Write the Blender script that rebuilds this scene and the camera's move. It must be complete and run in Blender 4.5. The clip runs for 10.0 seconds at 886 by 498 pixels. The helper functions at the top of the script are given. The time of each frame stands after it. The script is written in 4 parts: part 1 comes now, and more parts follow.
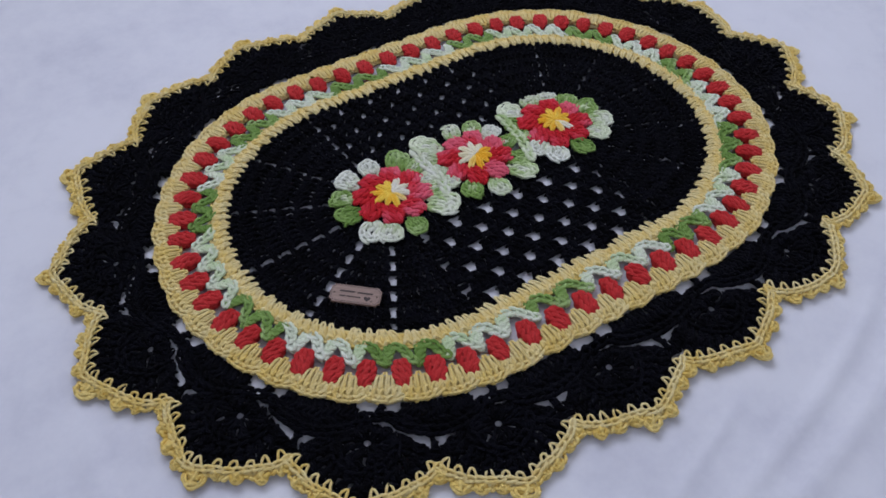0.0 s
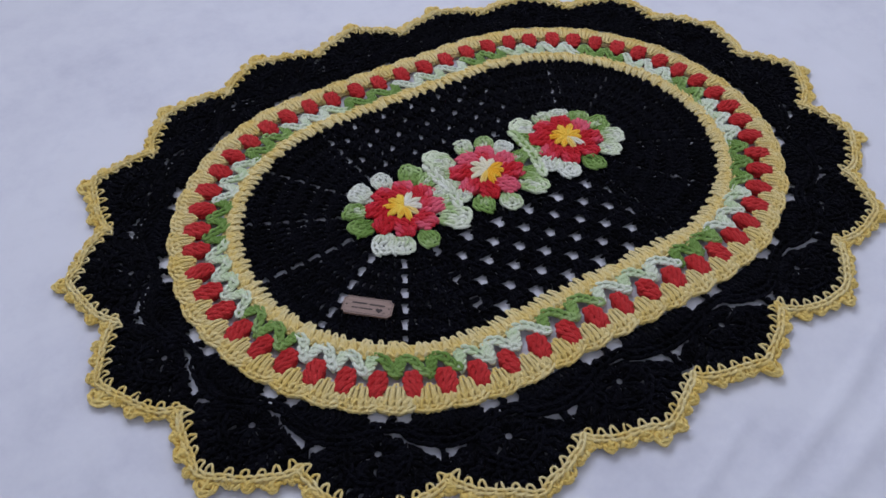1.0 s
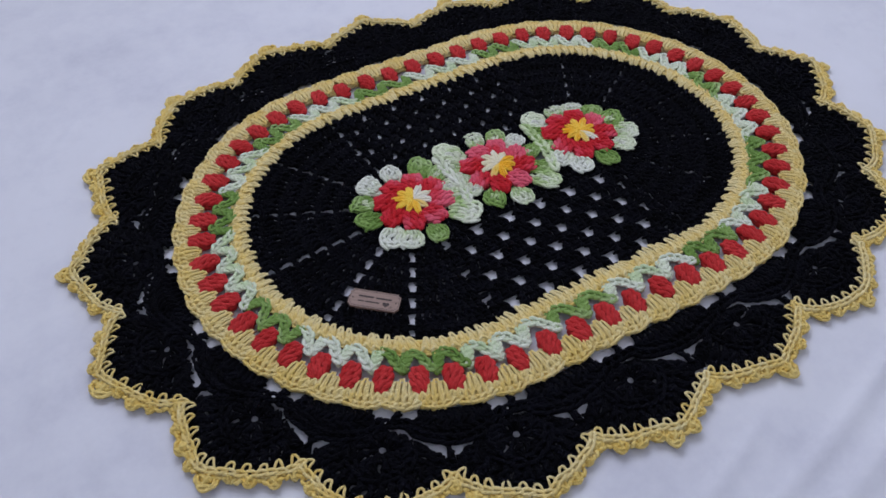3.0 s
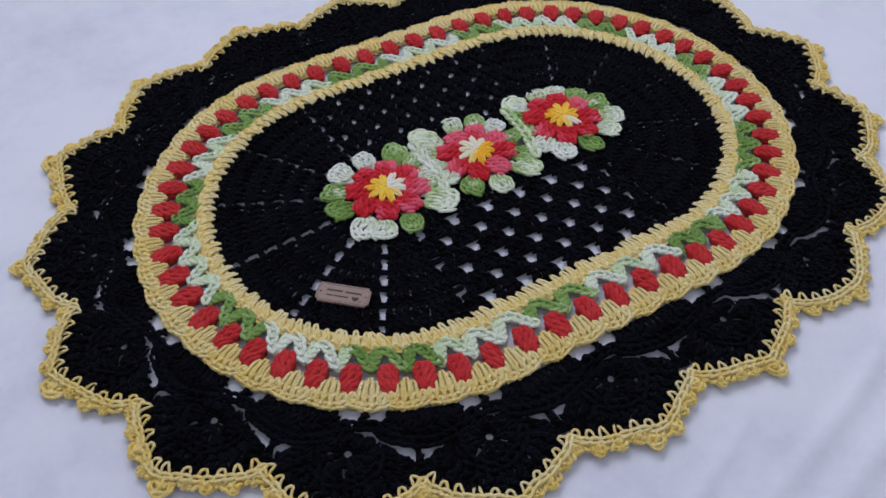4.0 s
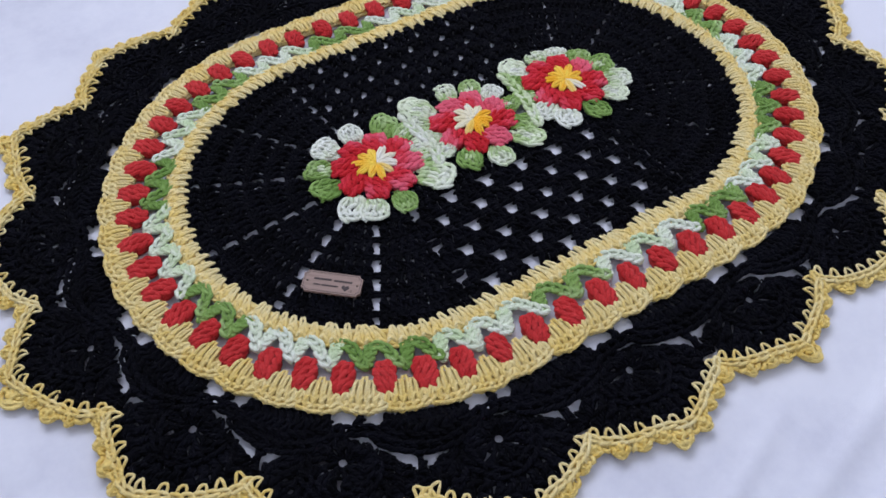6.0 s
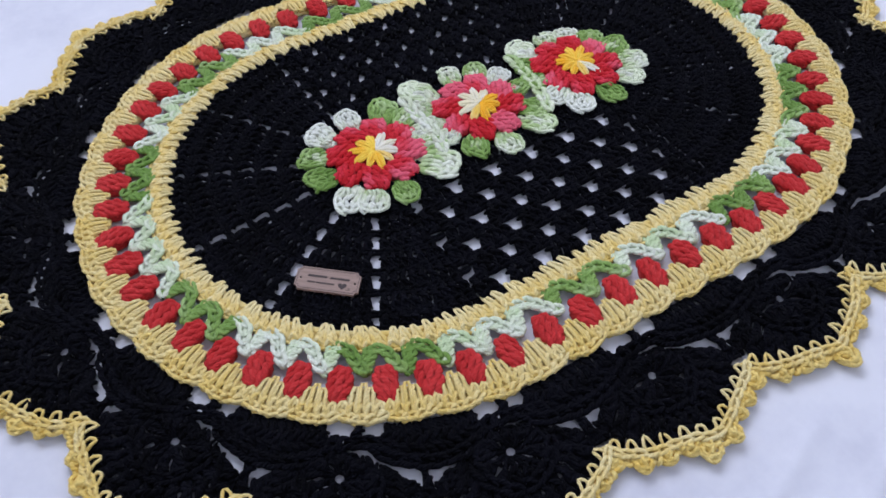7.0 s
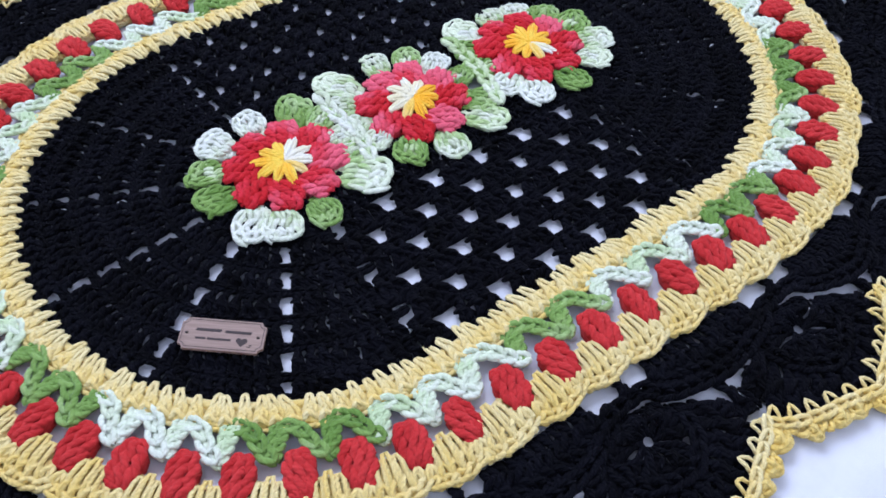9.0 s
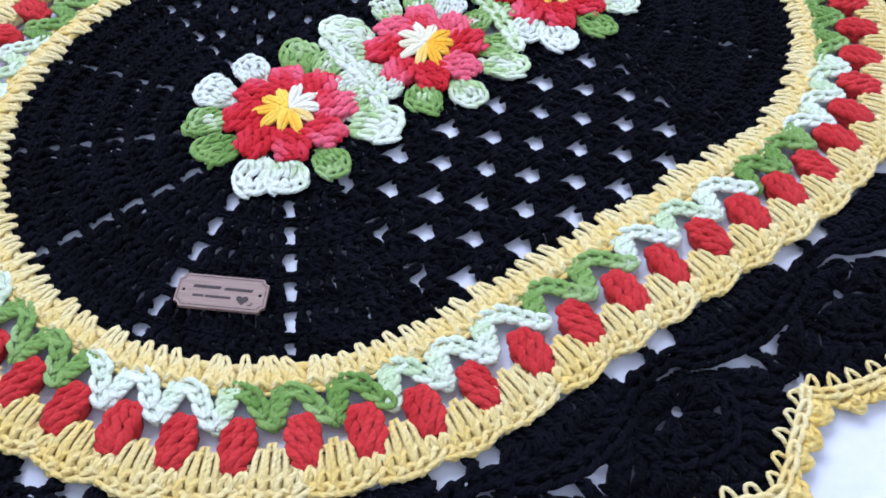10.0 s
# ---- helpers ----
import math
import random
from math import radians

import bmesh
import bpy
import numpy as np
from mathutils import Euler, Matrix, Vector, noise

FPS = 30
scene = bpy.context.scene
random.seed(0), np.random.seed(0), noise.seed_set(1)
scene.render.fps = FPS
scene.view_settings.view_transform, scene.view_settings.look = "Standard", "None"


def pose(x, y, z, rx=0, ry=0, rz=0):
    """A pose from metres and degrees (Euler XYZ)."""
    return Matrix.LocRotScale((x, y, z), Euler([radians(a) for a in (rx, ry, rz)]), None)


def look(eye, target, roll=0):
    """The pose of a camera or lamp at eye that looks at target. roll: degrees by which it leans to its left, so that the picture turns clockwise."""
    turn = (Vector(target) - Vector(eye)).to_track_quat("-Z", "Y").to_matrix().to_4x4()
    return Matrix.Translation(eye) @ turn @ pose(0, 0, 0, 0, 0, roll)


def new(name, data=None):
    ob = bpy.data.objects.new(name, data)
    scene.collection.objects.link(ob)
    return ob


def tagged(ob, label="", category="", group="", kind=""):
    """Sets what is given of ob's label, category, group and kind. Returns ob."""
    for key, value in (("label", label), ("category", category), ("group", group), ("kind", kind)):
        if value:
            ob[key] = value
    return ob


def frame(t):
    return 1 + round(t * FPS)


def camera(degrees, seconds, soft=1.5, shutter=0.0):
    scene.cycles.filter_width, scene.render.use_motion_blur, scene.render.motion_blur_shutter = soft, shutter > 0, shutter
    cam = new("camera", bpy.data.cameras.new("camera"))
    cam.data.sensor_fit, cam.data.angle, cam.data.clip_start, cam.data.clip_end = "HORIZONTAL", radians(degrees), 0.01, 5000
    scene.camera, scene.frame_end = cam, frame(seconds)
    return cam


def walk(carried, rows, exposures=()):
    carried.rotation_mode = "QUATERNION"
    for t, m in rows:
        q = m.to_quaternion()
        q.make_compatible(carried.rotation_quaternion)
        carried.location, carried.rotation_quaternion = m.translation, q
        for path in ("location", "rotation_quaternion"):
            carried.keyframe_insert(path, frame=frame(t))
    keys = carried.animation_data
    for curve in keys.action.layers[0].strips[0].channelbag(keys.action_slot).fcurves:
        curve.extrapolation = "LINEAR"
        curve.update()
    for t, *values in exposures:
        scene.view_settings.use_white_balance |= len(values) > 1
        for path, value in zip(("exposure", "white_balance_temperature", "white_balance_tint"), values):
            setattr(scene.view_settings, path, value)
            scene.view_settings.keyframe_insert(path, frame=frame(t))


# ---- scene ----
cam = camera(57.5, 10.0, soft=1.6, shutter=0.5)
PATH = [
    (0, (-0.4127, -0.6051, 0.6760), (0.2697, 0.5284, -0.8240), -0.6),
    (0.5, (-0.4209, -0.6012, 0.6750), (0.2658, 0.5566, -0.8050), -0.6),
    (1, (-0.4211, -0.6093, 0.6780), (0.2626, 0.5609, -0.7930), -0.5),
    (1.5, (-0.4176, -0.6150, 0.6790), (0.2645, 0.5621, -0.7870), -0.6),
    (2, (-0.4251, -0.6139, 0.6730), (0.2534, 0.5689, -0.7900), -0.8),
    (3.5, (-0.3999, -0.5976, 0.6530), (0.2523, 0.5766, -0.8300), -0.4),
    (4, (-0.3784, -0.5874, 0.6360), (0.2730, 0.5663, -0.8620), -0.4),
    (4.5, (-0.3656, -0.5647, 0.6130), (0.2835, 0.5587, -0.9090), -0.4),
    (5, (-0.3566, -0.5480, 0.6040), (0.2893, 0.5528, -0.9360), -0.6),
    (5.5, (-0.3577, -0.5402, 0.5970), (0.2875, 0.5480, -0.9520), -0.8),
    (7, (-0.3444, -0.4956, 0.5470), (0.3011, 0.5702, -1.0170), -0.5),
    (7.5, (-0.3137, -0.4664, 0.5140), (0.3409, 0.5739, -1.0640), -0.2),
    (8, (-0.2942, -0.4384, 0.5110), (0.3969, 0.5830, -1.0640), 0.4),
    (8.5, (-0.2829, -0.4219, 0.4840), (0.4402, 0.5847, -1.0850), 0.9),
    (9, (-0.2718, -0.4076, 0.4460), (0.4668, 0.5860, -1.1240), 1.2),
    (9.5, (-0.2640, -0.4006, 0.4350), (0.4403, 0.5600, -1.1720), 1.0),
    (10, (-0.2663, -0.3910, 0.4140), (0.4219, 0.5548, -1.2090), 1.4),
]
walk(cam, [(t, look(eye, target, roll)) for t, eye, target, roll in PATH],
     exposures=[(0.0, -0.04, 6350, 10), (2.5, -0.02, 6350, 10), (4.5, 0.18, 6350, 10), (5.5, 0.36, 6300, 10), (6.8, 0.42, 6250, 10), (7.5, 0.66, 6100, 10), (8.5, 0.77, 5860, 10), (10.0, 1.05, 5600, 10)])

# ---- light: one large window, white room ----
world = bpy.data.worlds.new("daylight")
scene.world = world
world.use_nodes = True
wn, wl = world.node_tree.nodes, world.node_tree.links
sky = wn.new("ShaderNodeTexSky")
sky.sky_type = "NISHITA"
sky.sun_disc = False
sky.sun_elevation, sky.sun_rotation = radians(40), radians(200)
wl.new(sky.outputs["Color"], wn["Background"].inputs["Color"])
wn["Background"].inputs["Strength"].default_value = 0.1

ROOM_X, ROOM_Y, ROOM_H = 2.2, 1.35, 2.6
WIN = (-1.0, 1.4, 1.15, 2.5)  # window opening in the wall behind the rug: x0, x1, z0, z1
lamp_data = bpy.data.lights.new("window_daylight", "AREA")
lamp_data.shape = "RECTANGLE"
lamp_data.size, lamp_data.size_y = WIN[1] - WIN[0] - 0.04, WIN[3] - WIN[2] - 0.04
lamp_data.energy = 45
lamp_data.color = (0.80, 0.825, 1.0)
lamp = new("window_daylight", lamp_data)
lamp.matrix_world = look(((WIN[0] + WIN[1]) / 2, ROOM_Y + 0.06, (WIN[2] + WIN[3]) / 2), ((WIN[0] + WIN[1]) / 2, -1.0, 0.6))


# ---- materials ----
def material(name):
    m = bpy.data.materials.new(name)
    m.use_nodes = True
    n, l = m.node_tree.nodes, m.node_tree.links
    return m, n, l, n["Principled BSDF"]


def math_node(n, l, op, a, b=None, c=None):
    k = n.new("ShaderNodeMath")
    k.operation = op
    for i, v in enumerate((a, b, c)):
        if v is None:
            continue
        if isinstance(v, (int, float)):
            k.inputs[i].default_value = v
        else:
            l.new(v, k.inputs[i])
    return k.outputs[0]


def ramp_node(n, l, fac, stops):
    k = n.new("ShaderNodeValToRGB")
    while len(k.color_ramp.elements) < len(stops):
        k.color_ramp.elements.new(0.5)
    for e, (p, c) in zip(k.color_ramp.elements, stops):
        e.position, e.color = p, (*c, 1)
    l.new(fac, k.inputs["Fac"])
    return k.outputs["Color"]


def noise_node(n, l, scale, detail=3.0, vector=None, rough=0.55):
    k = n.new("ShaderNodeTexNoise")
    k.inputs["Scale"].default_value = scale
    k.inputs["Detail"].default_value = detail
    k.inputs["Roughness"].default_value = rough
    if vector is not None:
        l.new(vector, k.inputs["Vector"])
    return k.outputs["Fac"]


def yarn_material(name, stops, dye=0.0, sheen=0.25, twist=0.60, rough=0.85, spec=0.2, relief=0.0011, fuzz=1500):
    """Cotton yarn: plies twisted round each other (UV: metres along, turn about), fibres, and dye that drifts along the yarn."""
    m, n, l, bsdf = material(name)
    tc = n.new("ShaderNodeTexCoord")
    uv = n.new("ShaderNodeUVMap")
    uv.uv_map = "UVMap"
    sep = n.new("ShaderNodeSeparateXYZ")
    l.new(uv.outputs["UV"], sep.inputs[0])
    geo = n.new("ShaderNodeNewGeometry")
    info = n.new("ShaderNodeObjectInfo")
    # plies
    along = math_node(n, l, "MULTIPLY", sep.outputs["X"], 2 * math.pi / 0.0075)
    about = math_node(n, l, "MULTIPLY", sep.outputs["Y"], 2 * math.pi * 1.5)
    ply = math_node(n, l, "SINE", math_node(n, l, "ADD", along, about))
    ply = math_node(n, l, "ABSOLUTE", ply)
    fibre = noise_node(n, l, fuzz, 3, tc.outputs["Object"], 0.65)
    height = math_node(n, l, "ADD", math_node(n, l, "MULTIPLY", ply, twist), math_node(n, l, "MULTIPLY", fibre, 0.9))
    bump = n.new("ShaderNodeBump")
    bump.inputs["Strength"].default_value = 0.7
    bump.inputs["Distance"].default_value = relief
    l.new(height, bump.inputs["Height"])
    l.new(bump.outputs["Normal"], bsdf.inputs["Normal"])
    # dye
    drift = noise_node(n, l, 34 if dye else 60, 1.5, tc.outputs["Object"])
    isl = math_node(n, l, "MULTIPLY", math_node(n, l, "SUBTRACT", geo.outputs["Random Per Island"], 0.5), 0.22)
    one = math_node(n, l, "MULTIPLY", math_node(n, l, "SUBTRACT", info.outputs["Random"], 0.5), 0.25 + dye)
    fac = math_node(n, l, "ADD", math_node(n, l, "ADD", drift, isl), one)
    col = ramp_node(n, l, fac, stops)
    grain = noise_node(n, l, 900, 3, tc.outputs["Object"])
    bright = math_node(n, l, "ADD", math_node(n, l, "MULTIPLY", grain, 0.40), 0.79)
    hsv = n.new("ShaderNodeHueSaturation")
    l.new(bright, hsv.inputs["Value"])
    l.new(col, hsv.inputs["Color"])
    l.new(hsv.outputs["Color"], bsdf.inputs["Base Color"])
    bsdf.inputs["Roughness"].default_value = rough
    bsdf.inputs["Specular IOR Level"].default_value = spec
    bsdf.inputs["Sheen Weight"].default_value = sheen
    bsdf.inputs["Sheen Roughness"].default_value = 0.5
    return m


M_BLACK = yarn_material("black_cotton", [(0.3, (0.0013, 0.0013, 0.0024)), (0.7, (0.0037, 0.0038, 0.0068))], sheen=0.008, spec=0.04, rough=0.75, relief=0.0024, fuzz=560)
M_YELLOW = yarn_material("yellow_cotton", [(0.25, (0.82, 0.60, 0.165)), (0.75, (0.85, 0.715, 0.345))], sheen=0.15)
M_GOLD = yarn_material("deep_yellow_cotton", [(0.25, (0.80, 0.55, 0.115)), (0.75, (0.85, 0.66, 0.225))], sheen=0.1)
M_RED = yarn_material("red_cotton", [(0.3, (0.47, 0.020, 0.020)), (0.7, (0.59, 0.040, 0.038))], sheen=0.05, spec=0.12)
M_PETAL = yarn_material("variegated_red_cotton", [(0.33, (0.54, 0.014, 0.020)), (0.55, (0.65, 0.032, 0.050)), (0.76, (0.76, 0.12, 0.17))], dye=0.35, sheen=0.05, spec=0.12)
M_WHITE = yarn_material("mint_white_cotton", [(0.24, (0.40, 0.55, 0.21)), (0.40, (0.64, 0.71, 0.46)), (0.58, (0.73, 0.765, 0.59)), (0.8, (0.78, 0.80, 0.68))], dye=0.15, sheen=0.15)
M_PALE = yarn_material("pale_mint_cotton", [(0.25, (0.56, 0.68, 0.38)), (0.42, (0.70, 0.77, 0.54)), (0.7, (0.77, 0.81, 0.65))], dye=0.1, sheen=0.15)
M_MINT = yarn_material("mint_cotton", [(0.25, (0.27, 0.43, 0.11)), (0.45, (0.50, 0.63, 0.29)), (0.65, (0.76, 0.82, 0.58))], dye=0.2, sheen=0.15)
M_GREEN = yarn_material("green_cotton", [(0.3, (0.15, 0.27, 0.045)), (0.6, (0.25, 0.39, 0.095)), (0.9, (0.46, 0.59, 0.27))], dye=0.1, sheen=0.12)
M_ORANGE = yarn_material("orange_cotton", [(0.3, (0.95, 0.46, 0.015)), (0.7, (0.95, 0.66, 0.08))], sheen=0.1)
M_AMBER = yarn_material("amber_cotton", [(0.3, (0.88, 0.58, 0.10)), (0.7, (0.90, 0.72, 0.32))], sheen=0.1)
M_CREAM = yarn_material("cream_cotton", [(0.3, (0.84, 0.76, 0.48)), (0.7, (0.86, 0.83, 0.70))], sheen=0.1)


def cloth_material():
    m, n, l, bsdf = material("white_cotton_sheet")
    tc = n.new("ShaderNodeTexCoord")
    # broad and finer noise vary the sheet from white to grey-lavender
    broad_mottle = noise_node(n, l, 3.0, 4, tc.outputs["Object"])
    fine_mottle = noise_node(n, l, 11.0, 5, tc.outputs["Object"], 0.7)
    fac = math_node(n, l, "ADD", math_node(n, l, "MULTIPLY", broad_mottle, 0.5), math_node(n, l, "MULTIPLY", fine_mottle, 0.5))
    col = ramp_node(n, l, fac, [(0.34, (0.58, 0.58, 0.625)), (0.44, (0.655, 0.655, 0.69)), (0.52, (0.70, 0.70, 0.725)), (0.7, (0.725, 0.725, 0.75))])
    l.new(col, bsdf.inputs["Base Color"])
    weave = n.new("ShaderNodeTexWave")
    weave.inputs["Scale"].default_value = 420
    weave.inputs["Distortion"].default_value = 0.6
    l.new(tc.outputs["Object"], weave.inputs["Vector"])
    fine = noise_node(n, l, 700, 2, tc.outputs["Object"])
    h = math_node(n, l, "ADD", math_node(n, l, "MULTIPLY", weave.outputs["Fac"], 0.3), fine)
    bump = n.new("ShaderNodeBump")
    bump.inputs["Strength"].default_value = 0.25
    bump.inputs["Distance"].default_value = 0.0004
    l.new(h, bump.inputs["Height"])
    l.new(bump.outputs["Normal"], bsdf.inputs["Normal"])
    bsdf.inputs["Roughness"].default_value = 0.8
    bsdf.inputs["Specular IOR Level"].default_value = 0.2
    return m


def plain_material(name, colour, rough=0.7, scale=40, amount=0.08):
    m, n, l, bsdf = material(name)
    tc = n.new("ShaderNodeTexCoord")
    f = noise_node(n, l, scale, 4, tc.outputs["Object"])
    lo = tuple(max(0, c * (1 - amount)) for c in colour)
    hi = tuple(min(1, c * (1 + amount)) for c in colour)
    l.new(ramp_node(n, l, f, [(0.3, lo), (0.7, hi)]), bsdf.inputs["Base Color"])
    bsdf.inputs["Roughness"].default_value = rough
    return m


def wood_material():
    m, n, l, bsdf = material("pale_plywood")
    tc = n.new("ShaderNodeTexCoord")
    mp = n.new("ShaderNodeMapping")
    mp.inputs["Scale"].default_value = (60, 900, 200)
    l.new(tc.outputs["Object"], mp.inputs["Vector"])
    f = noise_node(n, l, 1.0, 4, mp.outputs["Vector"])
    l.new(ramp_node(n, l, f, [(0.3, (0.21, 0.130, 0.092)), (0.7, (0.30, 0.195, 0.145))]), bsdf.inputs["Base Color"])
    bsdf.inputs["Roughness"].default_value = 0.55
    return m


M_CLOTH = cloth_material()
M_WALL = plain_material("white_wall_paint", (0.78, 0.78, 0.79), 0.8, 3, 0.03)
M_CEIL = plain_material("white_ceiling_paint", (0.8, 0.8, 0.8), 0.85, 3, 0.02)
M_FLOOR = plain_material("pale_floor_tile", (0.6, 0.6, 0.6), 0.45, 6, 0.05)
M_WOOD = wood_material()
M_BURN = plain_material("laser_burnt_wood", (0.035, 0.02, 0.016), 0.7, 300, 0.2)
M_THREAD = plain_material("black_sewing_thread", (0.01, 0.01, 0.012), 0.8, 300, 0.2)


# ---- helpers for meshes ----
def mesh_object(name, bm, mat, parent=None, label=""):
    me = bpy.data.meshes.new(name)
    bm.to_mesh(me)
    bm.free()
    me.materials.append(mat)
    ob = new(name, me)
    if parent:
        ob.parent = parent
    if label:
        tagged(ob, label)
    return ob


def box(bm, x0, x1, y0, y1, z0, z1):
    r = bmesh.ops.create_cube(bm, size=1)
    bmesh.ops.transform(bm, matrix=Matrix.LocRotScale(((x0 + x1) / 2, (y0 + y1) / 2, (z0 + z1) / 2), None, (x1 - x0, y1 - y0, z1 - z0)), verts=r["verts"])


# ---- the room round the rug ----
def build_room():
    X, Y, H, W = ROOM_X, ROOM_Y, ROOM_H, 0.15
    bm = bmesh.new()
    box(bm, -X - W, X + W, -Y - W, Y + W, -0.12, -0.012)
    tagged(mesh_object("floor", bm, M_FLOOR), "pale plain floor under the white cloth", "floor", kind="structure")
    for name, b in (("wall_south", (-X - W, X + W, -Y - W, -Y)), ("wall_west", (-X - W, -X, -Y, Y)), ("wall_east", (X, X + W, -Y, Y))):
        bm = bmesh.new()
        box(bm, *b, -0.012, H)
        tagged(mesh_object(name, bm, M_WALL), "plain white painted wall", "wall", kind="structure")
    bm = bmesh.new()
    x0, x1, z0, z1 = WIN
    for b in ((-X - W, x0, -0.012, H), (x1, X + W, -0.012, H), (x0, x1, -0.012, z0), (x0, x1, z1, H)):
        box(bm, b[0], b[1], Y, Y + W, b[2], b[3])
    tagged(mesh_object("wall_north", bm, M_WALL), "plain white painted wall with a window opening", "wall", kind="structure")
    bm = bmesh.new()
    box(bm, -X - W, X + W, -Y - W, Y + W, H, H + 0.12)
    tagged(mesh_object("ceiling", bm, M_CEIL), "plain white ceiling", "ceiling", kind="structure")


build_room()


def build_cloth():
    """A white cotton sheet spread on the floor, with soft folds where it is not pressed flat."""
    n = 400
    half = 1.3
    g = np.linspace(-half, half, n + 1)
    xx, yy = np.meshgrid(g, g, indexing="ij")
    z = np.zeros_like(xx)

    def fold(px, py, ang, length, width, height):
        c, s = math.cos(ang), math.sin(ang)
        u = (xx - px) * c + (yy - py) * s
        v = -(xx - px) * s + (yy - py) * c + 0.02 * np.sin(u * 9 + px * 7)
        return height * np.exp(-(v / width) ** 2) * np.exp(-(u / length) ** 4)

    # folds fanning out in front of the rug's long side
    for px, py, a, ln, w, h in FOLDS:
        z += fold(px, py, radians(a), ln, w, h)
    z += 0.0012 * np.sin(xx * 7.3 + 1.1) * np.sin(yy * 6.1 + 0.4)
    # flat under the rug
    d = np.hypot(np.maximum(np.abs(xx) - 0.1167, 0), yy)
    z = np.where(d < 0.385, -0.001, -0.001 + z * np.clip((d - 0.385) / 0.035, 0, 1))
    z = np.minimum(np.maximum(z, -0.009), 0.02)
    verts = np.stack([xx, yy, z], -1).reshape(-1, 3)
    i, j = np.meshgrid(np.arange(n), np.arange(n), indexing="ij")
    a = (i * (n + 1) + j).ravel()
    faces = np.stack([a, a + n + 1, a + n + 2, a + 1], -1)
    me = bpy.data.meshes.new("white_cloth")
    me.from_pydata(verts.tolist(), [], faces.tolist())
    me.polygons.foreach_set("use_smooth", [True] * len(me.polygons))
    me.materials.append(M_CLOTH)
    ob = new("white_cloth", me)
    mod = ob.modifiers.new("thickness", "SOLIDIFY")
    mod.thickness, mod.offset = 0.003, -1
    tagged(ob, "white cotton sheet with soft creases spread on the floor", "cloth")


# x, y, direction in degrees, half length, half width, height
FOLDS = [
    (0.12, -0.425, 24, 0.17, 0.0082, 0.0049), (-0.04, -0.440, 30, 0.10, 0.0068, 0.0040), (0.30, -0.420, 30, 0.16, 0.0109, 0.0052),
    (0.10, -0.475, 22, 0.20, 0.0109, 0.0052), (0.42, -0.360, 40, 0.16, 0.0136, 0.0046), (0.02, -0.395, 70, 0.03, 0.0041, 0.0015),
    (-0.53, 0.02, 62, 0.10, 0.0122, 0.0031), (-0.52, -0.16, 75, 0.10, 0.0109, 0.0029), (-0.47, -0.28, 130, 0.07, 0.0082, 0.0023),
    (-0.47, 0.30, 40, 0.12, 0.0150, 0.0031), (-0.30, 0.50, 20, 0.15, 0.0204, 0.0034), (0.55, 0.20, 100, 0.16, 0.0204, 0.0034), (0.60, -0.05, 80, 0.12, 0.0150, 0.0029),
]
build_cloth()


# ---- yarn ----
lump = np.random.default_rng(3)


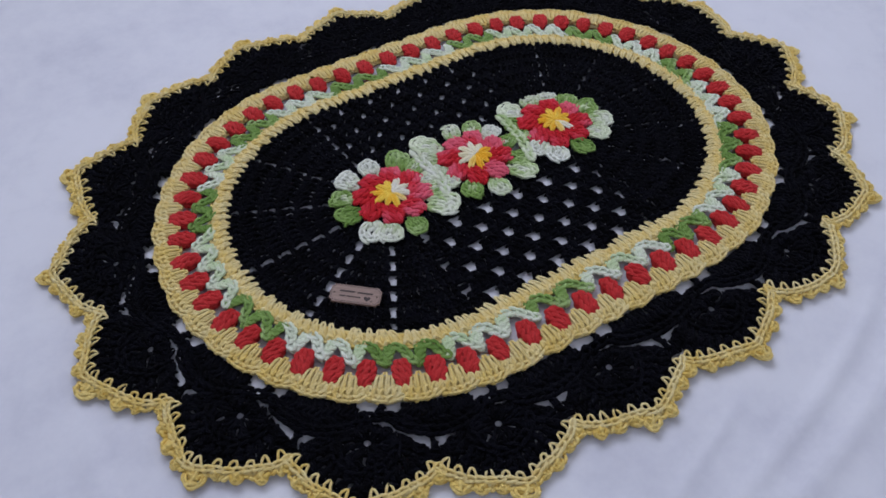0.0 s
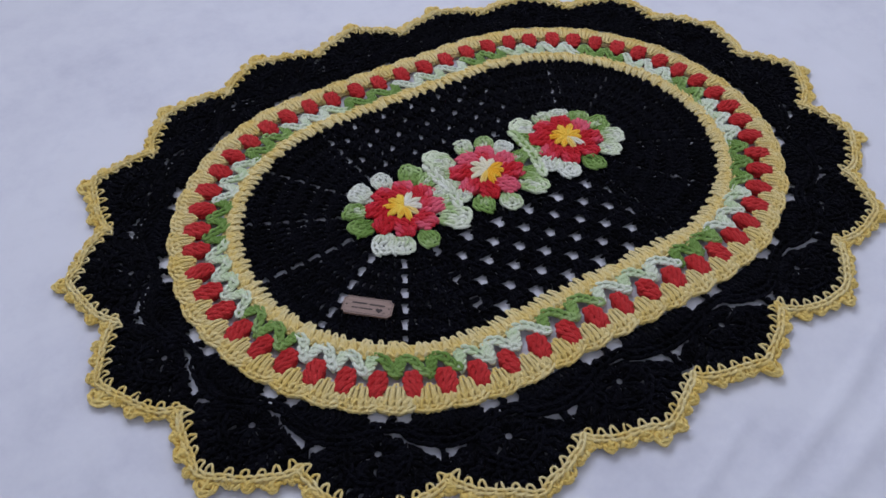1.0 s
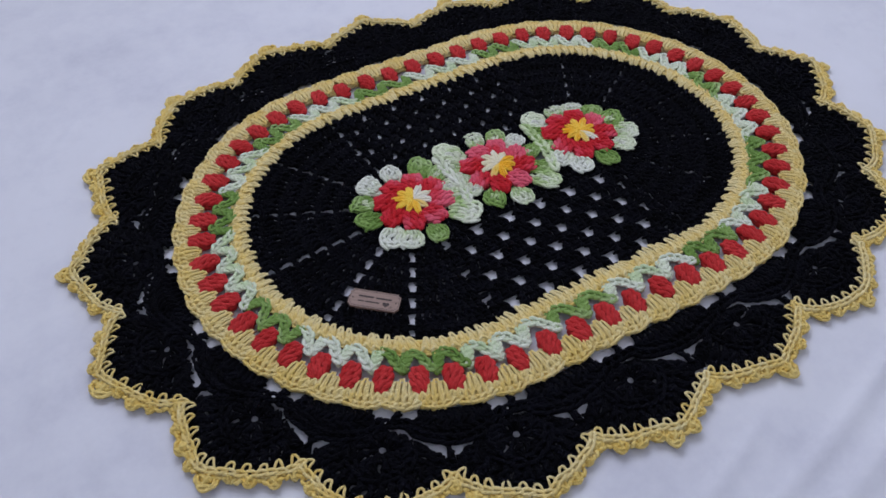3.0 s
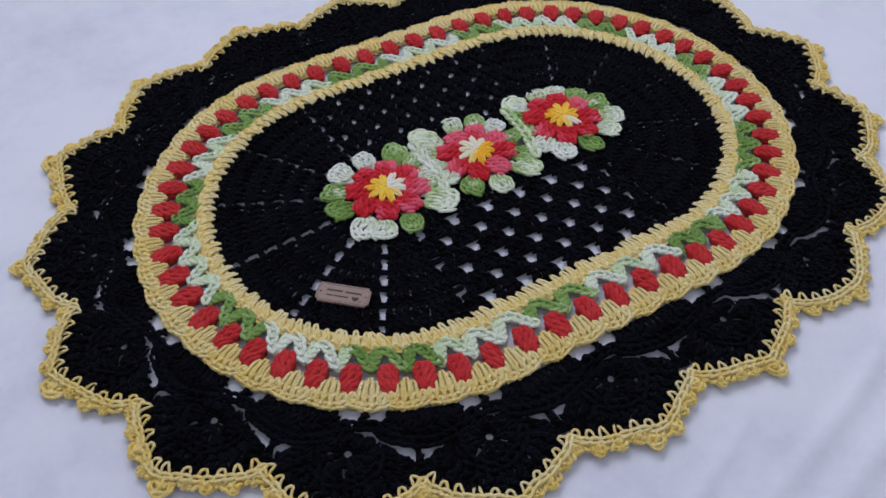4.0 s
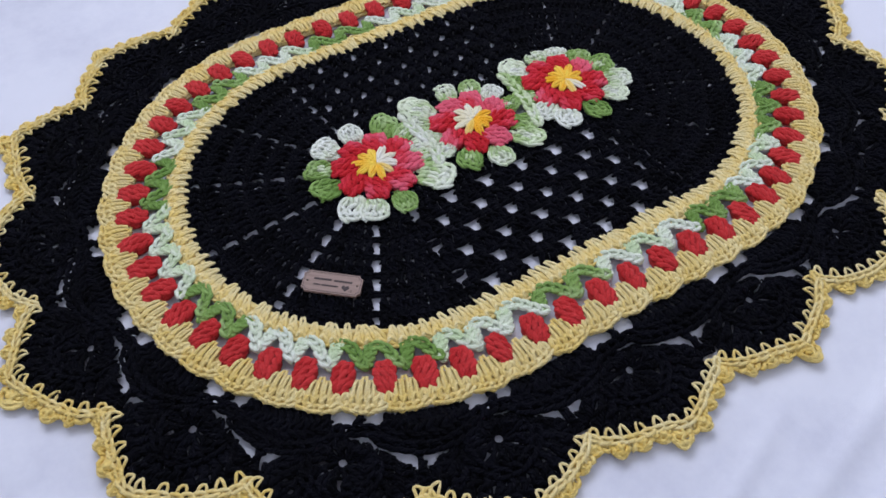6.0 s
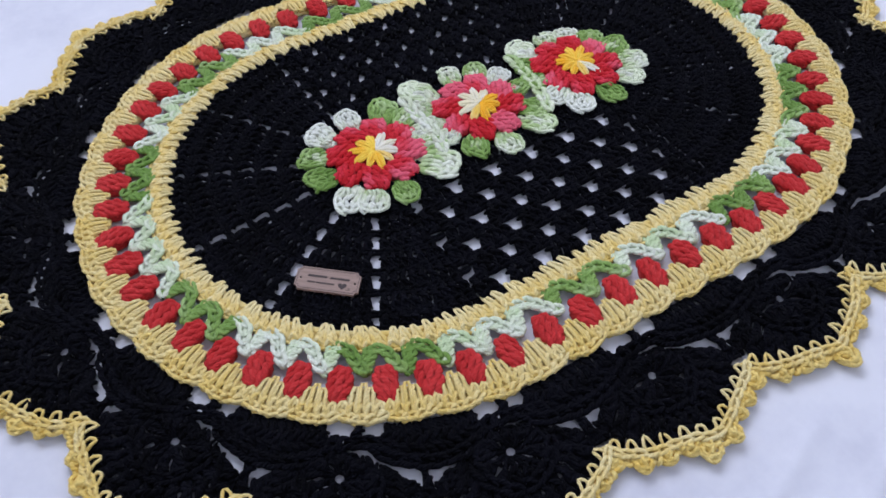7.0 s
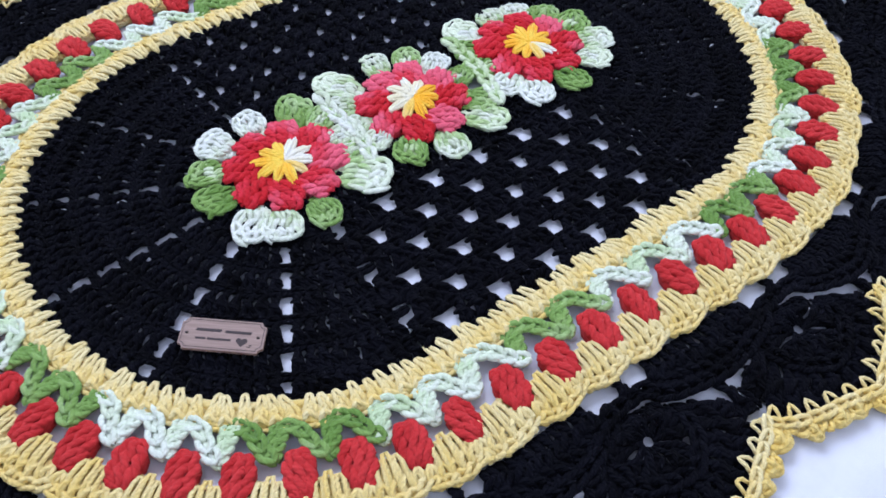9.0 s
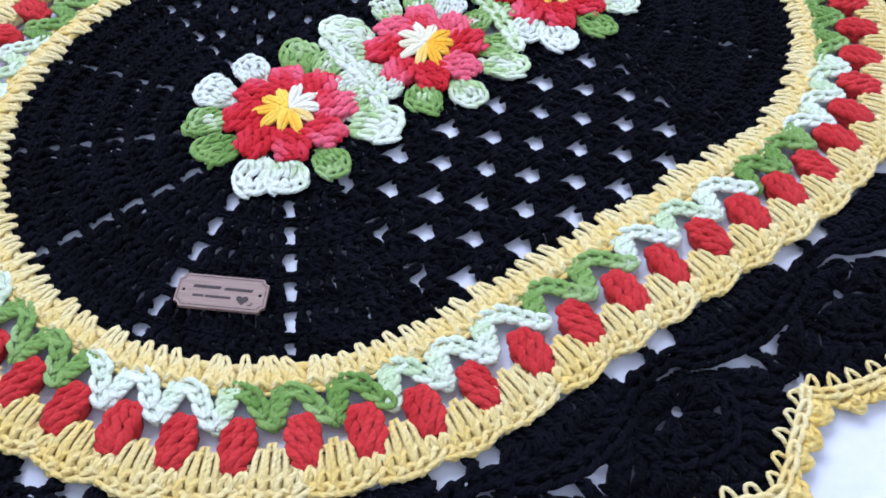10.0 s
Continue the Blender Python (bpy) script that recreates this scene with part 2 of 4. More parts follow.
class Yarn:
    """Gathers strands (centre lines with a radius) and sweeps them into one mesh."""

    def __init__(self):
        self.groups = {}

    def add(self, pts, r, mat=0):
        pts = np.asarray(pts, float)
        r = np.full(len(pts), r) if np.isscalar(r) else np.asarray(r, float)
        r = r * lump.uniform(0.91, 1.09, len(pts))
        self.groups.setdefault(len(pts), []).append((pts, r, mat))

    def build(self, name, mats, sides=6):
        V, F, UV, MI, base = [], [], [], [], 0
        for m, items in self.groups.items():
            P = np.stack([i[0] for i in items])
            R = np.stack([i[1] for i in items])
            mi = np.array([i[2] for i in items])
            k = len(items)
            T = np.gradient(P, axis=1)
            T /= np.linalg.norm(T, axis=2, keepdims=True) + 1e-12
            ref = np.where(np.abs(T[:, :1, 2:]) < 0.8, [[[0.0, 0, 1]]], [[[1.0, 0, 0]]])[:, 0]
            N = np.zeros_like(P)
            cur = ref
            for q in range(m):
                cur = cur - (cur * T[:, q]).sum(1, keepdims=True) * T[:, q]
                cur = cur / (np.linalg.norm(cur, axis=1, keepdims=True) + 1e-12)
                N[:, q] = cur
            B = np.cross(T, N)
            ang = np.arange(sides) * 2 * np.pi / sides
            ring = P[:, :, None] + R[:, :, None, None] * (np.cos(ang)[:, None] * N[:, :, None] + np.sin(ang)[:, None] * B[:, :, None])
            V.append(ring.reshape(-1, 3))
            u = np.concatenate([np.zeros((k, 1)), np.cumsum(np.linalg.norm(np.diff(P, axis=1), axis=2), axis=1)], 1)
            a = np.arange(m - 1)[:, None] * sides
            s0, s1 = np.arange(sides)[None], (np.arange(sides)[None] + 1) % sides
            quad = np.stack(np.broadcast_arrays(a + s0, a + s1, a + sides + s1, a + sides + s0), -1).reshape(-1, 4)
            F.append((base + np.arange(k)[:, None, None] * m * sides + quad[None]).reshape(-1, 4))
            v0, v1 = np.arange(sides) / sides, (np.arange(sides) + 1) / sides
            uu = np.broadcast_to(u[:, :, None], (k, m, sides))
            cu = np.stack([uu[:, :-1], uu[:, :-1], uu[:, 1:], uu[:, 1:]], -1)
            cv = np.broadcast_to(np.stack([v0, v1, v1, v0], -1), cu.shape)
            UV.append(np.stack([cu, cv], -1).reshape(-1, 2))
            MI.append(np.repeat(mi, (m - 1) * sides))
            base += k * m * sides
        V, F, UV, MI = np.concatenate(V), np.concatenate(F), np.concatenate(UV), np.concatenate(MI)
        me = bpy.data.meshes.new(name)
        me.vertices.add(len(V))
        me.vertices.foreach_set("co", V.ravel())
        me.loops.add(F.size)
        me.loops.foreach_set("vertex_index", F.ravel().astype(np.int32))
        me.polygons.add(len(F))
        me.polygons.foreach_set("loop_start", np.arange(0, F.size, 4, dtype=np.int32))
        layer = me.uv_layers.new(name="UVMap")
        layer.data.foreach_set("uv", UV.ravel())
        me.update(calc_edges=True)
        me.polygons.foreach_set("use_smooth", np.ones(len(F), bool))
        for mt in mats:
            me.materials.append(mt)
        me.polygons.foreach_set("material_index", MI.astype(np.int32))
        me.validate()
        return me


def spline(ctrl, n):
    """n points on a Catmull-Rom curve through the control points."""
    c = np.asarray(ctrl, float)
    c = np.concatenate([[2 * c[0] - c[1]], c, [2 * c[-1] - c[-2]]])
    t = np.linspace(0, len(c) - 3 - 1e-9, n)
    i = t.astype(int)
    f = (t - i)[:, None]
    a, b, d, e = c[i], c[i + 1], c[i + 2], c[i + 3]
    return 0.5 * (2 * b + (d - a) * f + (2 * a - 5 * b + 4 * d - e) * f ** 2 + (3 * b - a - 3 * d + e) * f ** 3)


rng = np.random.default_rng(7)


def jit(s):
    return float(rng.uniform(-s, s))


class Frame:
    """A place on the rug: origin, direction along the row, direction outward."""

    def __init__(self, o, e1, e2, z=0.0):
        self.o, self.e1, self.e2 = np.array([*o[:2], z]), np.array([*e1[:2], 0.0]), np.array([*e2[:2], 0.0])

    def __call__(self, pts):
        p = np.asarray(pts, float)
        return self.o + p[:, :1] * self.e1 + p[:, 1:2] * self.e2 + p[:, 2:] * np.array([0, 0, 1.0])


L = 0.1167   # half length of the rug's straight middle
R0 = 0.34    # radius on which places along the rounds are counted
ROUND = 4 * L + 2 * math.pi * R0


def on_round(s, d):
    """The place d from the middle line, s along the round (from the straight's start, counter-clockwise), with the row's and the outward direction."""
    s = s % ROUND
    if d > 0.28:
        d = 0.28 + (d - 0.28) * (1 - 0.20 * math.exp(-((s - 1.21) / 0.18) ** 4))
    if s < 2 * L:
        return (s - L, -d), (1, 0), (0, -1)
    s -= 2 * L
    if s < math.pi * R0:
        a = s / R0 - math.pi / 2
        return (L + d * math.cos(a), d * math.sin(a)), (-math.sin(a), math.cos(a)), (math.cos(a), math.sin(a))
    s -= math.pi * R0
    if s < 2 * L:
        return (L - s, d), (-1, 0), (0, 1)
    a = (s - 2 * L) / R0 + math.pi / 2
    return (-L + d * math.cos(a), d * math.sin(a)), (-math.sin(a), math.cos(a)), (math.cos(a), math.sin(a))


def frame_at(s, d, z=0.0):
    return Frame(*on_round(s, d), z)


def taper(n, r, a=0.75, b=0.75):
    k = np.full(n, r)
    k[0] *= a
    k[-1] *= b
    return k


def post(y, fr, h, w0, w1, strands, r, x0=0.0, x1=0.0, bulge=0.0025, wrap=True, mat=0, n=7, head=True):
    """One tall stitch from the frame's origin outward: a stem of two fat strands turned about each other, the yarn over
    wrapped across it, and the head of the stitch lying along the row."""
    t = np.linspace(0, 1, n)
    ph = jit(0.5)
    w = w0 + (w1 - w0) * t
    rad = np.clip(w * 0.285, r * 0.75, 0.0033) * lump.uniform(0.86, 1.14, n)
    cx = x0 + (x1 - x0) * t + jit(0.0004)
    tw = 1.15 + jit(0.25)
    for k in (0, 1):
        a = math.pi * (tw * t + k) + ph + 0.4
        z = r * 0.95 + bulge * np.sin(math.pi * np.clip(t, 0.06, 0.94)) + 0.0011 * np.sin(a)
        pts = np.stack([cx + w * 0.25 * np.cos(a), h * t, z], -1)
        y.add(fr(pts), rad * np.where((t < 0.05) | (t > 0.95), 0.8, 1.0) * (1 + jit(0.07)), mat)
    if strands > 2:
        y.add(fr(np.stack([cx, h * t, r * 0.9 + bulge * 0.6 * np.sin(math.pi * t)], -1)), rad * 0.9, mat)
    m, ww = (x0 + x1) / 2, (w0 + w1) * 0.25
    rr = float(rad.mean()) * 0.82
    if wrap:
        q = 0.32 + jit(0.07)
        y.add(spline(fr([(m - ww * 1.0, h * q, r), (m - ww * 0.35, h * (q + 0.10), 2.0 * r + bulge), (m + ww * 0.45, h * (q + 0.25), 2.1 * r + bulge), (m + ww * 1.0, h * (q + 0.36), r)]), n), taper(n, rr, 0.6, 0.6), mat)
    if wrap and h > 0.024:
        q = 0.60 + jit(0.08)
        y.add(spline(fr([(m + ww * 1.0, h * q, r), (m + ww * 0.3, h * (q + 0.06), 1.9 * r + bulge), (m - ww * 0.5, h * (q + 0.16), 1.9 * r + bulge), (m - ww * 1.05, h * (q + 0.22), r)]), n), taper(n, rr, 0.6, 0.6), mat)
    if head:
        hw = w1 * 0.62
        y.add(spline(fr([(x1 - hw, h - 0.0012, r * 1.1), (x1 - hw * 0.2, h - 0.0030 + jit(0.0005), r * 1.9 + bulge * 0.55), (x1 + hw * 0.8, h + 0.0002, r * 1.5)]), 5), taper(5, rr * 0.95, 0.6, 0.7), mat)
        y.add(spline(fr([(x1 - hw * 0.8, h + 0.0008, r * 1.2), (x1 + hw * 0.1, h + 0.0014 + jit(0.0005), r * 1.7 + bulge * 0.4), (x1 + hw, h - 0.0006, r * 1.2)]), 5), taper(5, rr * 0.95, 0.6, 0.7), mat)


def rope(y, pts, r, pitch, amp, rise, strands=2, mat=0, lift=0.0):
    """A chain of stitches along a line: strands that cross over each other."""
    pts = np.asarray(pts, float)
    seg = np.linalg.norm(np.diff(pts, axis=0), axis=1)
    s = np.concatenate([[0], np.cumsum(seg)])
    turns = max(1, round(s[-1] / pitch))
    n = turns * 6 + 1
    q = np.linspace(0, s[-1], n)
    c = np.stack([np.interp(q, s, pts[:, k]) for k in range(3)], -1)
    T = np.gradient(c, axis=0)
    T /= np.linalg.norm(T, axis=1, keepdims=True) + 1e-12
    side = np.cross([0, 0, 1.0], T)
    side /= np.linalg.norm(side, axis=1, keepdims=True) + 1e-12
    for k in range(strands):
        ph = 2 * np.pi * (q / s[-1] * turns + k / strands)
        y.add(c + side * (amp * np.sin(ph))[:, None] + np.array([0, 0, 1.0]) * (lift + r + rise + rise * np.cos(ph))[:, None], taper(n, r, 0.7, 0.7), mat)


def chain(y, pts, link, width, r, mat=0, lift=0.0, high=0.0016, core=1.05):
    """Chain stitches along a line: each link a drop of two strands, its point lying over the next."""
    pts = np.asarray(pts, float)
    seg = np.linalg.norm(np.diff(pts, axis=0), axis=1)
    s = np.concatenate([[0], np.cumsum(seg)])
    n = max(1, round(s[-1] / link))
    step = s[-1] / n
    q = np.linspace(0, s[-1], 2 * n + 2)
    y.add(np.stack([np.interp(q, s, pts[:, k]) for k in range(3)], -1) + np.array([0, 0, lift + r * 0.9]), r * core, mat)
    for i in range(n):
        q = (i + 0.5) * step + jit(step * 0.06)
        c = np.array([np.interp(q, s, pts[:, k]) for k in range(3)])
        e = np.array([np.interp(min(q + step * 0.4, s[-1]), s, pts[:, k]) - np.interp(max(q - step * 0.4, 0), s, pts[:, k]) for k in range(3)])
        e[2] = 0
        e /= np.linalg.norm(e) + 1e-12
        fr = Frame(c, e, (-e[1], e[0]), c[2] + lift)
        ln, w = step * 0.86, width * (1 + jit(0.1))
        for sg in (-1, 1):
            y.add(spline(fr([(-ln, sg * w * 0.10, r * 0.9), (-ln * 0.25, sg * w * 0.46, r + high * 0.9 + jit(0.0003)), (ln * 0.45, sg * w * 0.40, r + high * 1.3), (ln * 0.95, sg * w * 0.06, r + high * 0.7)]), 7), taper(7, r * (1 + jit(0.06)), 0.75, 0.75), mat)


def loop(y, fr, w, h, r, lean=0.0, z=0.0, top=0.003, mat=0, n=9, tip=0.35):
    """A pulled-up loop: out, round the tip and back."""
    y.add(spline(fr([(-w / 2, 0, z + r), (-w * 0.42 + lean * 0.4, h * 0.45, z + r + top), (-w * tip * 0.5 + lean, h * 0.93, z + r + top * 0.8), (w * tip * 0.5 + lean, h * 0.95, z + r + top * 0.8),
                     (w * 0.42 + lean * 0.5, h * 0.45, z + r + top), (w / 2, 0, z + r)]), n), r, mat)


# ---- the rug ----
rug = new("crochet_rug")
tagged(rug, "oval black crocheted rug with red flowers and yellow scalloped edging", "rug")


def rug_part(name, me, parent=None, label=""):
    ob = new(name, me)
    ob.parent = parent or rug
    if label:
        tagged(ob, label)
    return ob


# black middle: rows of tall stitches round the middle line, with eyelets
ROW = 0.0213
FIRST = 0.0264
EYELET_ANGLES = (-118.5, -147, -176, 155, 126, 97)   # lines of eyelets on the round end at -x; the other end mirrors them
CELL = 0.0425                                        # spacing of eyelets along the straight



def near_stretch(x, yy):
    """The stretch of the middle where each stitch is a piece of its own."""
    return x < 0.10 and yy < 0.03


def black_row(k):
    y = Yarn()
    single = []
    d0 = FIRST + ROW * k
    d1 = d0 + ROW if k < 7 else d0 + 0.0150
    solid = k < 2
    h = d1 - d0

    def stitch(fr, *args, **kw):
        if not solid and near_stretch(fr.o[0], fr.o[1]):
            own = Yarn()
            post(own, fr, *args, **kw)
            single.append(own)
        else:
            post(y, fr, *args, **kw)

    # straight sides: groups of three out of one point, a third of a row further in than the round ends
    ds0 = d0 - 0.0095
    hs = ROW if k < 7 else 0.0245
    for sgn in (-1, 1):
        if solid:
            for i in range(27):
                xx = -L + (i + 0.5) * 2 * L / 27
                post(y, Frame((xx, sgn * ds0), (1, 0), (0, sgn)), hs, 0.008, 0.008, 2, 0.0023)
            continue
        x = -0.1155 - CELL / 2 - (CELL / 2 if k % 2 else 0.0)
        while x < L + 0.025:
            for j in (-1, 0, 1):
                cx = x + j * 0.0125
                if abs(cx) < L + 0.003:
                    fr = Frame((x, sgn * (ds0 - 0.001)), (1, 0), (0, sgn))
                    stitch(fr, hs + 0.002, 0.0082 if sgn < 0 else 0.0102, 0.0126 if sgn < 0 else 0.0146, 3, 0.0022, x0=j * (0.0074 if sgn < 0 else 0.0116), x1=j * (0.0126 if sgn < 0 else 0.0140) + jit(0.0006), bulge=0.0052 - 0.0016 * abs(j) + jit(0.0010))
            # chained heads over the group
            if abs(x) < L + 0.01:
                a, b = max(x - CELL / 2, -L - 0.004), min(x + CELL / 2, L + 0.004)
                e = ds0 + hs
                chain(y, [(a, sgn * (e - 0.0005), 0.0), ((a + b) / 2, sgn * (e + 0.0015), 0.0008), (b, sgn * (e - 0.0005), 0.0)], 0.0085, 0.0044, 0.0018, core=0.8)
            x += CELL
    # round ends: wedges between lines of eyelets
    for side in (-1, 1):
        c = (side * L, 0)
        lines = [-91, *EYELET_ANGLES, 90] if side < 0 else [89, *[a + 180 for a in EYELET_ANGLES], -90]
        lines = [a % 360 for a in lines]
        for a0, a1 in zip(lines, lines[1:]):
            span = (a0 - a1) % 360
            dm = (d0 + d1) / 2
            wide = 0.0028 if side > 0 else 0.0076 if a0 in (360 - 118.5, 360 - 147) else 0.0044
            gap = 0 if solid else math.degrees(wide / dm) / 2
            width = radians(span - 2 * gap) * dm
            n = max(2, round(width / 0.0083))
            for i in range(n):
                a = radians(a0 - gap - (i + 0.5) * (span - 2 * gap) / n)
                e2 = (math.cos(a), math.sin(a))
                dd = d0 + jit(0.0012)
                fr = Frame((c[0] + dd * e2[0], c[1] + dd * e2[1]), (-e2[1], e2[0]), e2)
                w = width / n
                stitch(fr, h + 0.0015 + jit(0.001), w * d0 / dm * 1.04, w * d1 / dm * 1.04, 2, 0.0022 + jit(0.0002), x1=jit(0.0008), bulge=0.0028 + jit(0.0008))
            # two chains bridge each eyelet, one row from the next
            if not solid:
                e = radians(a0)
                t1 = 0.0065 / d1
                chain(y, [(c[0] + d1 * math.cos(e + q), c[1] + d1 * math.sin(e + q), 0.0) for q in (-t1, 0, t1)], 0.0065, 0.0042, 0.0018)
    row = tagged(rug_part("crochet_round", y.build("crochet_round", [M_BLACK], 5)), kind="stuff")
    row.matrix_local = Matrix.Diagonal((1, 1, 0.82, 1))
    for own in single:
        rug_part("stitch", own.build("stitch", [M_BLACK], 5), row)
    return row


for k in range(8):
    black_row(k)


# pale yellow ring round the black middle

def ring_stitch_mesh():
    """One stitch of the ring: a pointed tooth of pulled-up yarn over the black, and the V of its body; y points to the middle of the rug."""
    y = Yarn()
    w = 0.0080
    lean = 0.0024 + jit(0.0026)
    h = 0.0214 + jit(0.0032)
    y.add(spline([(-w * 0.46, 0.0036, 0.0066), (-w * 0.30 + lean * 0.4, h * 0.52, 0.0098), (lean - 0.0010, h * 0.90, 0.0070), (lean + 0.0004, h, 0.0046), (lean + 0.0016, h * 0.88, 0.0068), (w * 0.24 + lean * 0.5, h * 0.52, 0.0094), (w * 0.38, 0.0042, 0.0062)], 11), 0.00150, 0)
    y.add(spline([(0, 0.003, 0.0074), (lean * 0.3, h * 0.42, 0.0080), (lean * 0.75, h * 0.70, 0.0058)], 6), taper(6, 0.0021, 0.8, 0.5), 0)
    # body: two fat strands crossing, and the strand that runs along the row
    y.add(spline([(-w * 0.10, -0.0030, 0.0028), (-w * 0.46, 0.0025, 0.0074), (-w * 0.22, 0.0085, 0.0090), (w * 0.26, 0.0125, 0.0062)], 8), taper(8, 0.0019, 0.7, 0.6), 0)
    y.add(spline([(w * 0.14, -0.0030, 0.0028), (w * 0.48, 0.0025, 0.0070), (w * 0.34, 0.0080, 0.0082), (-w * 0.05, 0.0120, 0.0058)], 7), taper(7, 0.0018, 0.7, 0.6), 0)
    y.add(spline([(-w * 0.55, 0.0066, 0.0056), (0, 0.0078 + jit(0.0006), 0.0070), (w * 0.55, 0.0066, 0.0056)], 5), 0.0019, 0)
    y.add(spline([(-w * 0.62, -0.0012 + jit(0.0008), 0.0058), (-w * 0.10, 0.0014, 0.0088 + jit(0.0006)), (w * 0.30, 0.0044 + jit(0.0008), 0.0082), (w * 0.56, 0.0066, 0.0054)], 8), taper(8, 0.0019, 0.7, 0.6), 0)
    y.add(spline([(w * 0.62, -0.0020, 0.0052), (w * 0.36 + jit(0.0006), 0.0016, 0.0086), (w * 0.05, 0.0050, 0.0084)], 6), taper(6, 0.0019, 0.7, 0.6), 0)
    return y.build("ring_stitch", [M_YELLOW], 6)


def yellow_ring():
    y = Yarn()
    for dd, zz in ((0.2010, 0.0), (0.1955, 0.0), (0.2060, 0.0)):
        m = 200
        rope(y, [(*on_round(ROUND * i / m, dd)[0], zz) for i in range(m + 1)], 0.0018, 0.0088, 0.0018, 0.0008)
    for dd in (0.1960, 0.2062):
        y.add(np.array([(*on_round(ROUND * i / 200, dd)[0], 0.0040) for i in range(201)]), 0.0034, 0)
    m = 240
    chain(y, [(*on_round(ROUND * i / m, 0.2098)[0], 0.0006) for i in range(m + 1)], 0.0082, 0.0046, 0.0017, high=0.0022)
    ring = rug_part("inner_border", y.build("inner_border", [M_YELLOW], 5), label="ring of pale yellow stitches with pulled-up loops")
    kinds = [ring_stitch_mesh() for _ in range(14)]
    # the same spacing on straights and ends
    d = 0.2070
    total = 4 * L + 2 * math.pi * d
    n = 178
    for i in range(n):
        q = total * i / n
        if q < 2 * L:
            s = q
        elif q < 2 * L + math.pi * d:
            s = 2 * L + (q - 2 * L) * R0 / d
        elif q < 4 * L + math.pi * d:
            s = 2 * L + math.pi * R0 + (q - 2 * L - math.pi * d)
        else:
            s = 4 * L + math.pi * R0 + (q - 4 * L - math.pi * d) * R0 / d
        ob = rug_part("ring_stitch", kinds[int(rng.integers(14))], ring)
        o, e1, e2 = on_round(s, d + jit(0.0006))
        ob.matrix_local = Matrix(((-e1[0], -e2[0], 0, o[0]), (-e1[1], -e2[1], 0, o[1]), (0, 0, 1, 0), (0, 0, 0, 1))) @ Matrix.Rotation(jit(0.15), 4, "Z") @ Matrix.Diagonal((1, 0.90 if abs(o[0]) > L else 1.0, 0.85, 1))


yellow_ring()

# where the tulips stand along the round
TULIPS = []
for i in range(1, 8):
    TULIPS.append(i * 0.2865 / 8 - 0.1295 + L)
for i in range(22):
    TULIPS.append(2 * L + (radians(-81.2 + i * 162.6 / 21) + math.pi / 2) * R0)
for i in range(1, 8):
    TULIPS.append(2 * L + math.pi * R0 + L - (0.154 - i * 0.2865 / 8))
for i in range(23):
    TULIPS.append(4 * L + math.pi * R0 + (radians(93.5 + i * 173 / 22) - math.pi / 2) * R0)
N_TULIP = len(TULIPS)


def puff(y, h, hw, z, inner, outer, r=0.0021, braids=None):
    """A puff stitch h long and 2 * hw wide: a soft core and columns of drawn-out yarn crossing like braids, bound at both ends."""
    for f in (-0.55, 0.0, 0.55):
        y.add(spline([(f * hw * inner, 0.0015, 0.0030), (f * hw, h * 0.35, 0.0036), (f * hw, h * 0.65, 0.0036), (f * hw * outer, h - 0.0015, 0.0030)], 7), np.array([0.45, 0.85, 1.1, 1.15, 1.1, 0.85, 0.45]) * hw * 0.48, 0)
    for f in (-0.70, 0.0, 0.70):
        part_of = y if braids is None else Yarn()
        zz = z - 0.0020 * f * f
        sh = jit(0.0005)
        line = spline([(f * hw * inner, 0.0008, 0.0022), (f * hw * 0.92 + sh, h * 0.26, zz), (f * hw + sh, h * 0.54, zz + 0.0004), (f * hw * 0.84, h * 0.80, zz - 0.0004), (f * hw * outer, h - 0.0004, 0.0022)], 16)
        rope(part_of, line, r * 1.16, 0.0190 + jit(0.0025), hw * 0.23, 0.0012, strands=2)
        if braids is not None:
            braids.append(part_of)
    # oblique strands of the closing stitch
    for a, b, q0, q1 in ((-0.70, -0.10, 0.62, 0.96), (0.62, 0.06, 0.66, 0.97), (-0.34, 0.30, 0.06, 0.34)):
        y.add(spline([(a * hw, h * q0, z + 0.0010), ((a + b) / 2 * hw + jit(0.0006), h * (q0 + q1) / 2, z + 0.0036), (b * hw, h * q1, z + 0.0006)], 7), taper(7, r * 1.08, 0.6, 0.6), 0)


def tulip_mesh(seed):
    """A red puff stitch with blunt ends: its core, and the braids drawn over it."""
    y, braids = Yarn(), []
    puff(y, 0.0312, 0.0092, 0.0062, 0.12, 0.14, r=0.0023, braids=braids)
    return y.build("tulip", [M_RED], 6), [b.build("braid", [M_RED], 6) for b in braids]


tulip_meshes = [tulip_mesh(i) for i in range(5)]


def set_pose(ob, s, d, sx=1.0, sy=1.0, turn=0.0, sz=1.0):
    o, e1, e2 = on_round(s, d)
    m = Matrix(((e1[0], e2[0], 0, o[0]), (e1[1], e2[1], 0, o[1]), (0, 0, 1, 0), (0, 0, 0, 1)))
    ob.matrix_local = m @ Matrix.Rotation(turn, 4, "Z") @ Matrix.Diagonal((sx, sy, sz, 1))


def s_to_shell(i):
    """Where the shell after tulip i stands."""
    a, b = TULIPS[i], TULIPS[(i + 1) % N_TULIP]
    if b < a:
        b += ROUND
    return (a + b) / 2, b - a


def local_width(s, ds, d):
    """Metres along the row at distance d for ds counted along the round."""
    x = on_round(s, d)[0][0]
    return ds if abs(x) <= L else ds * d / R0


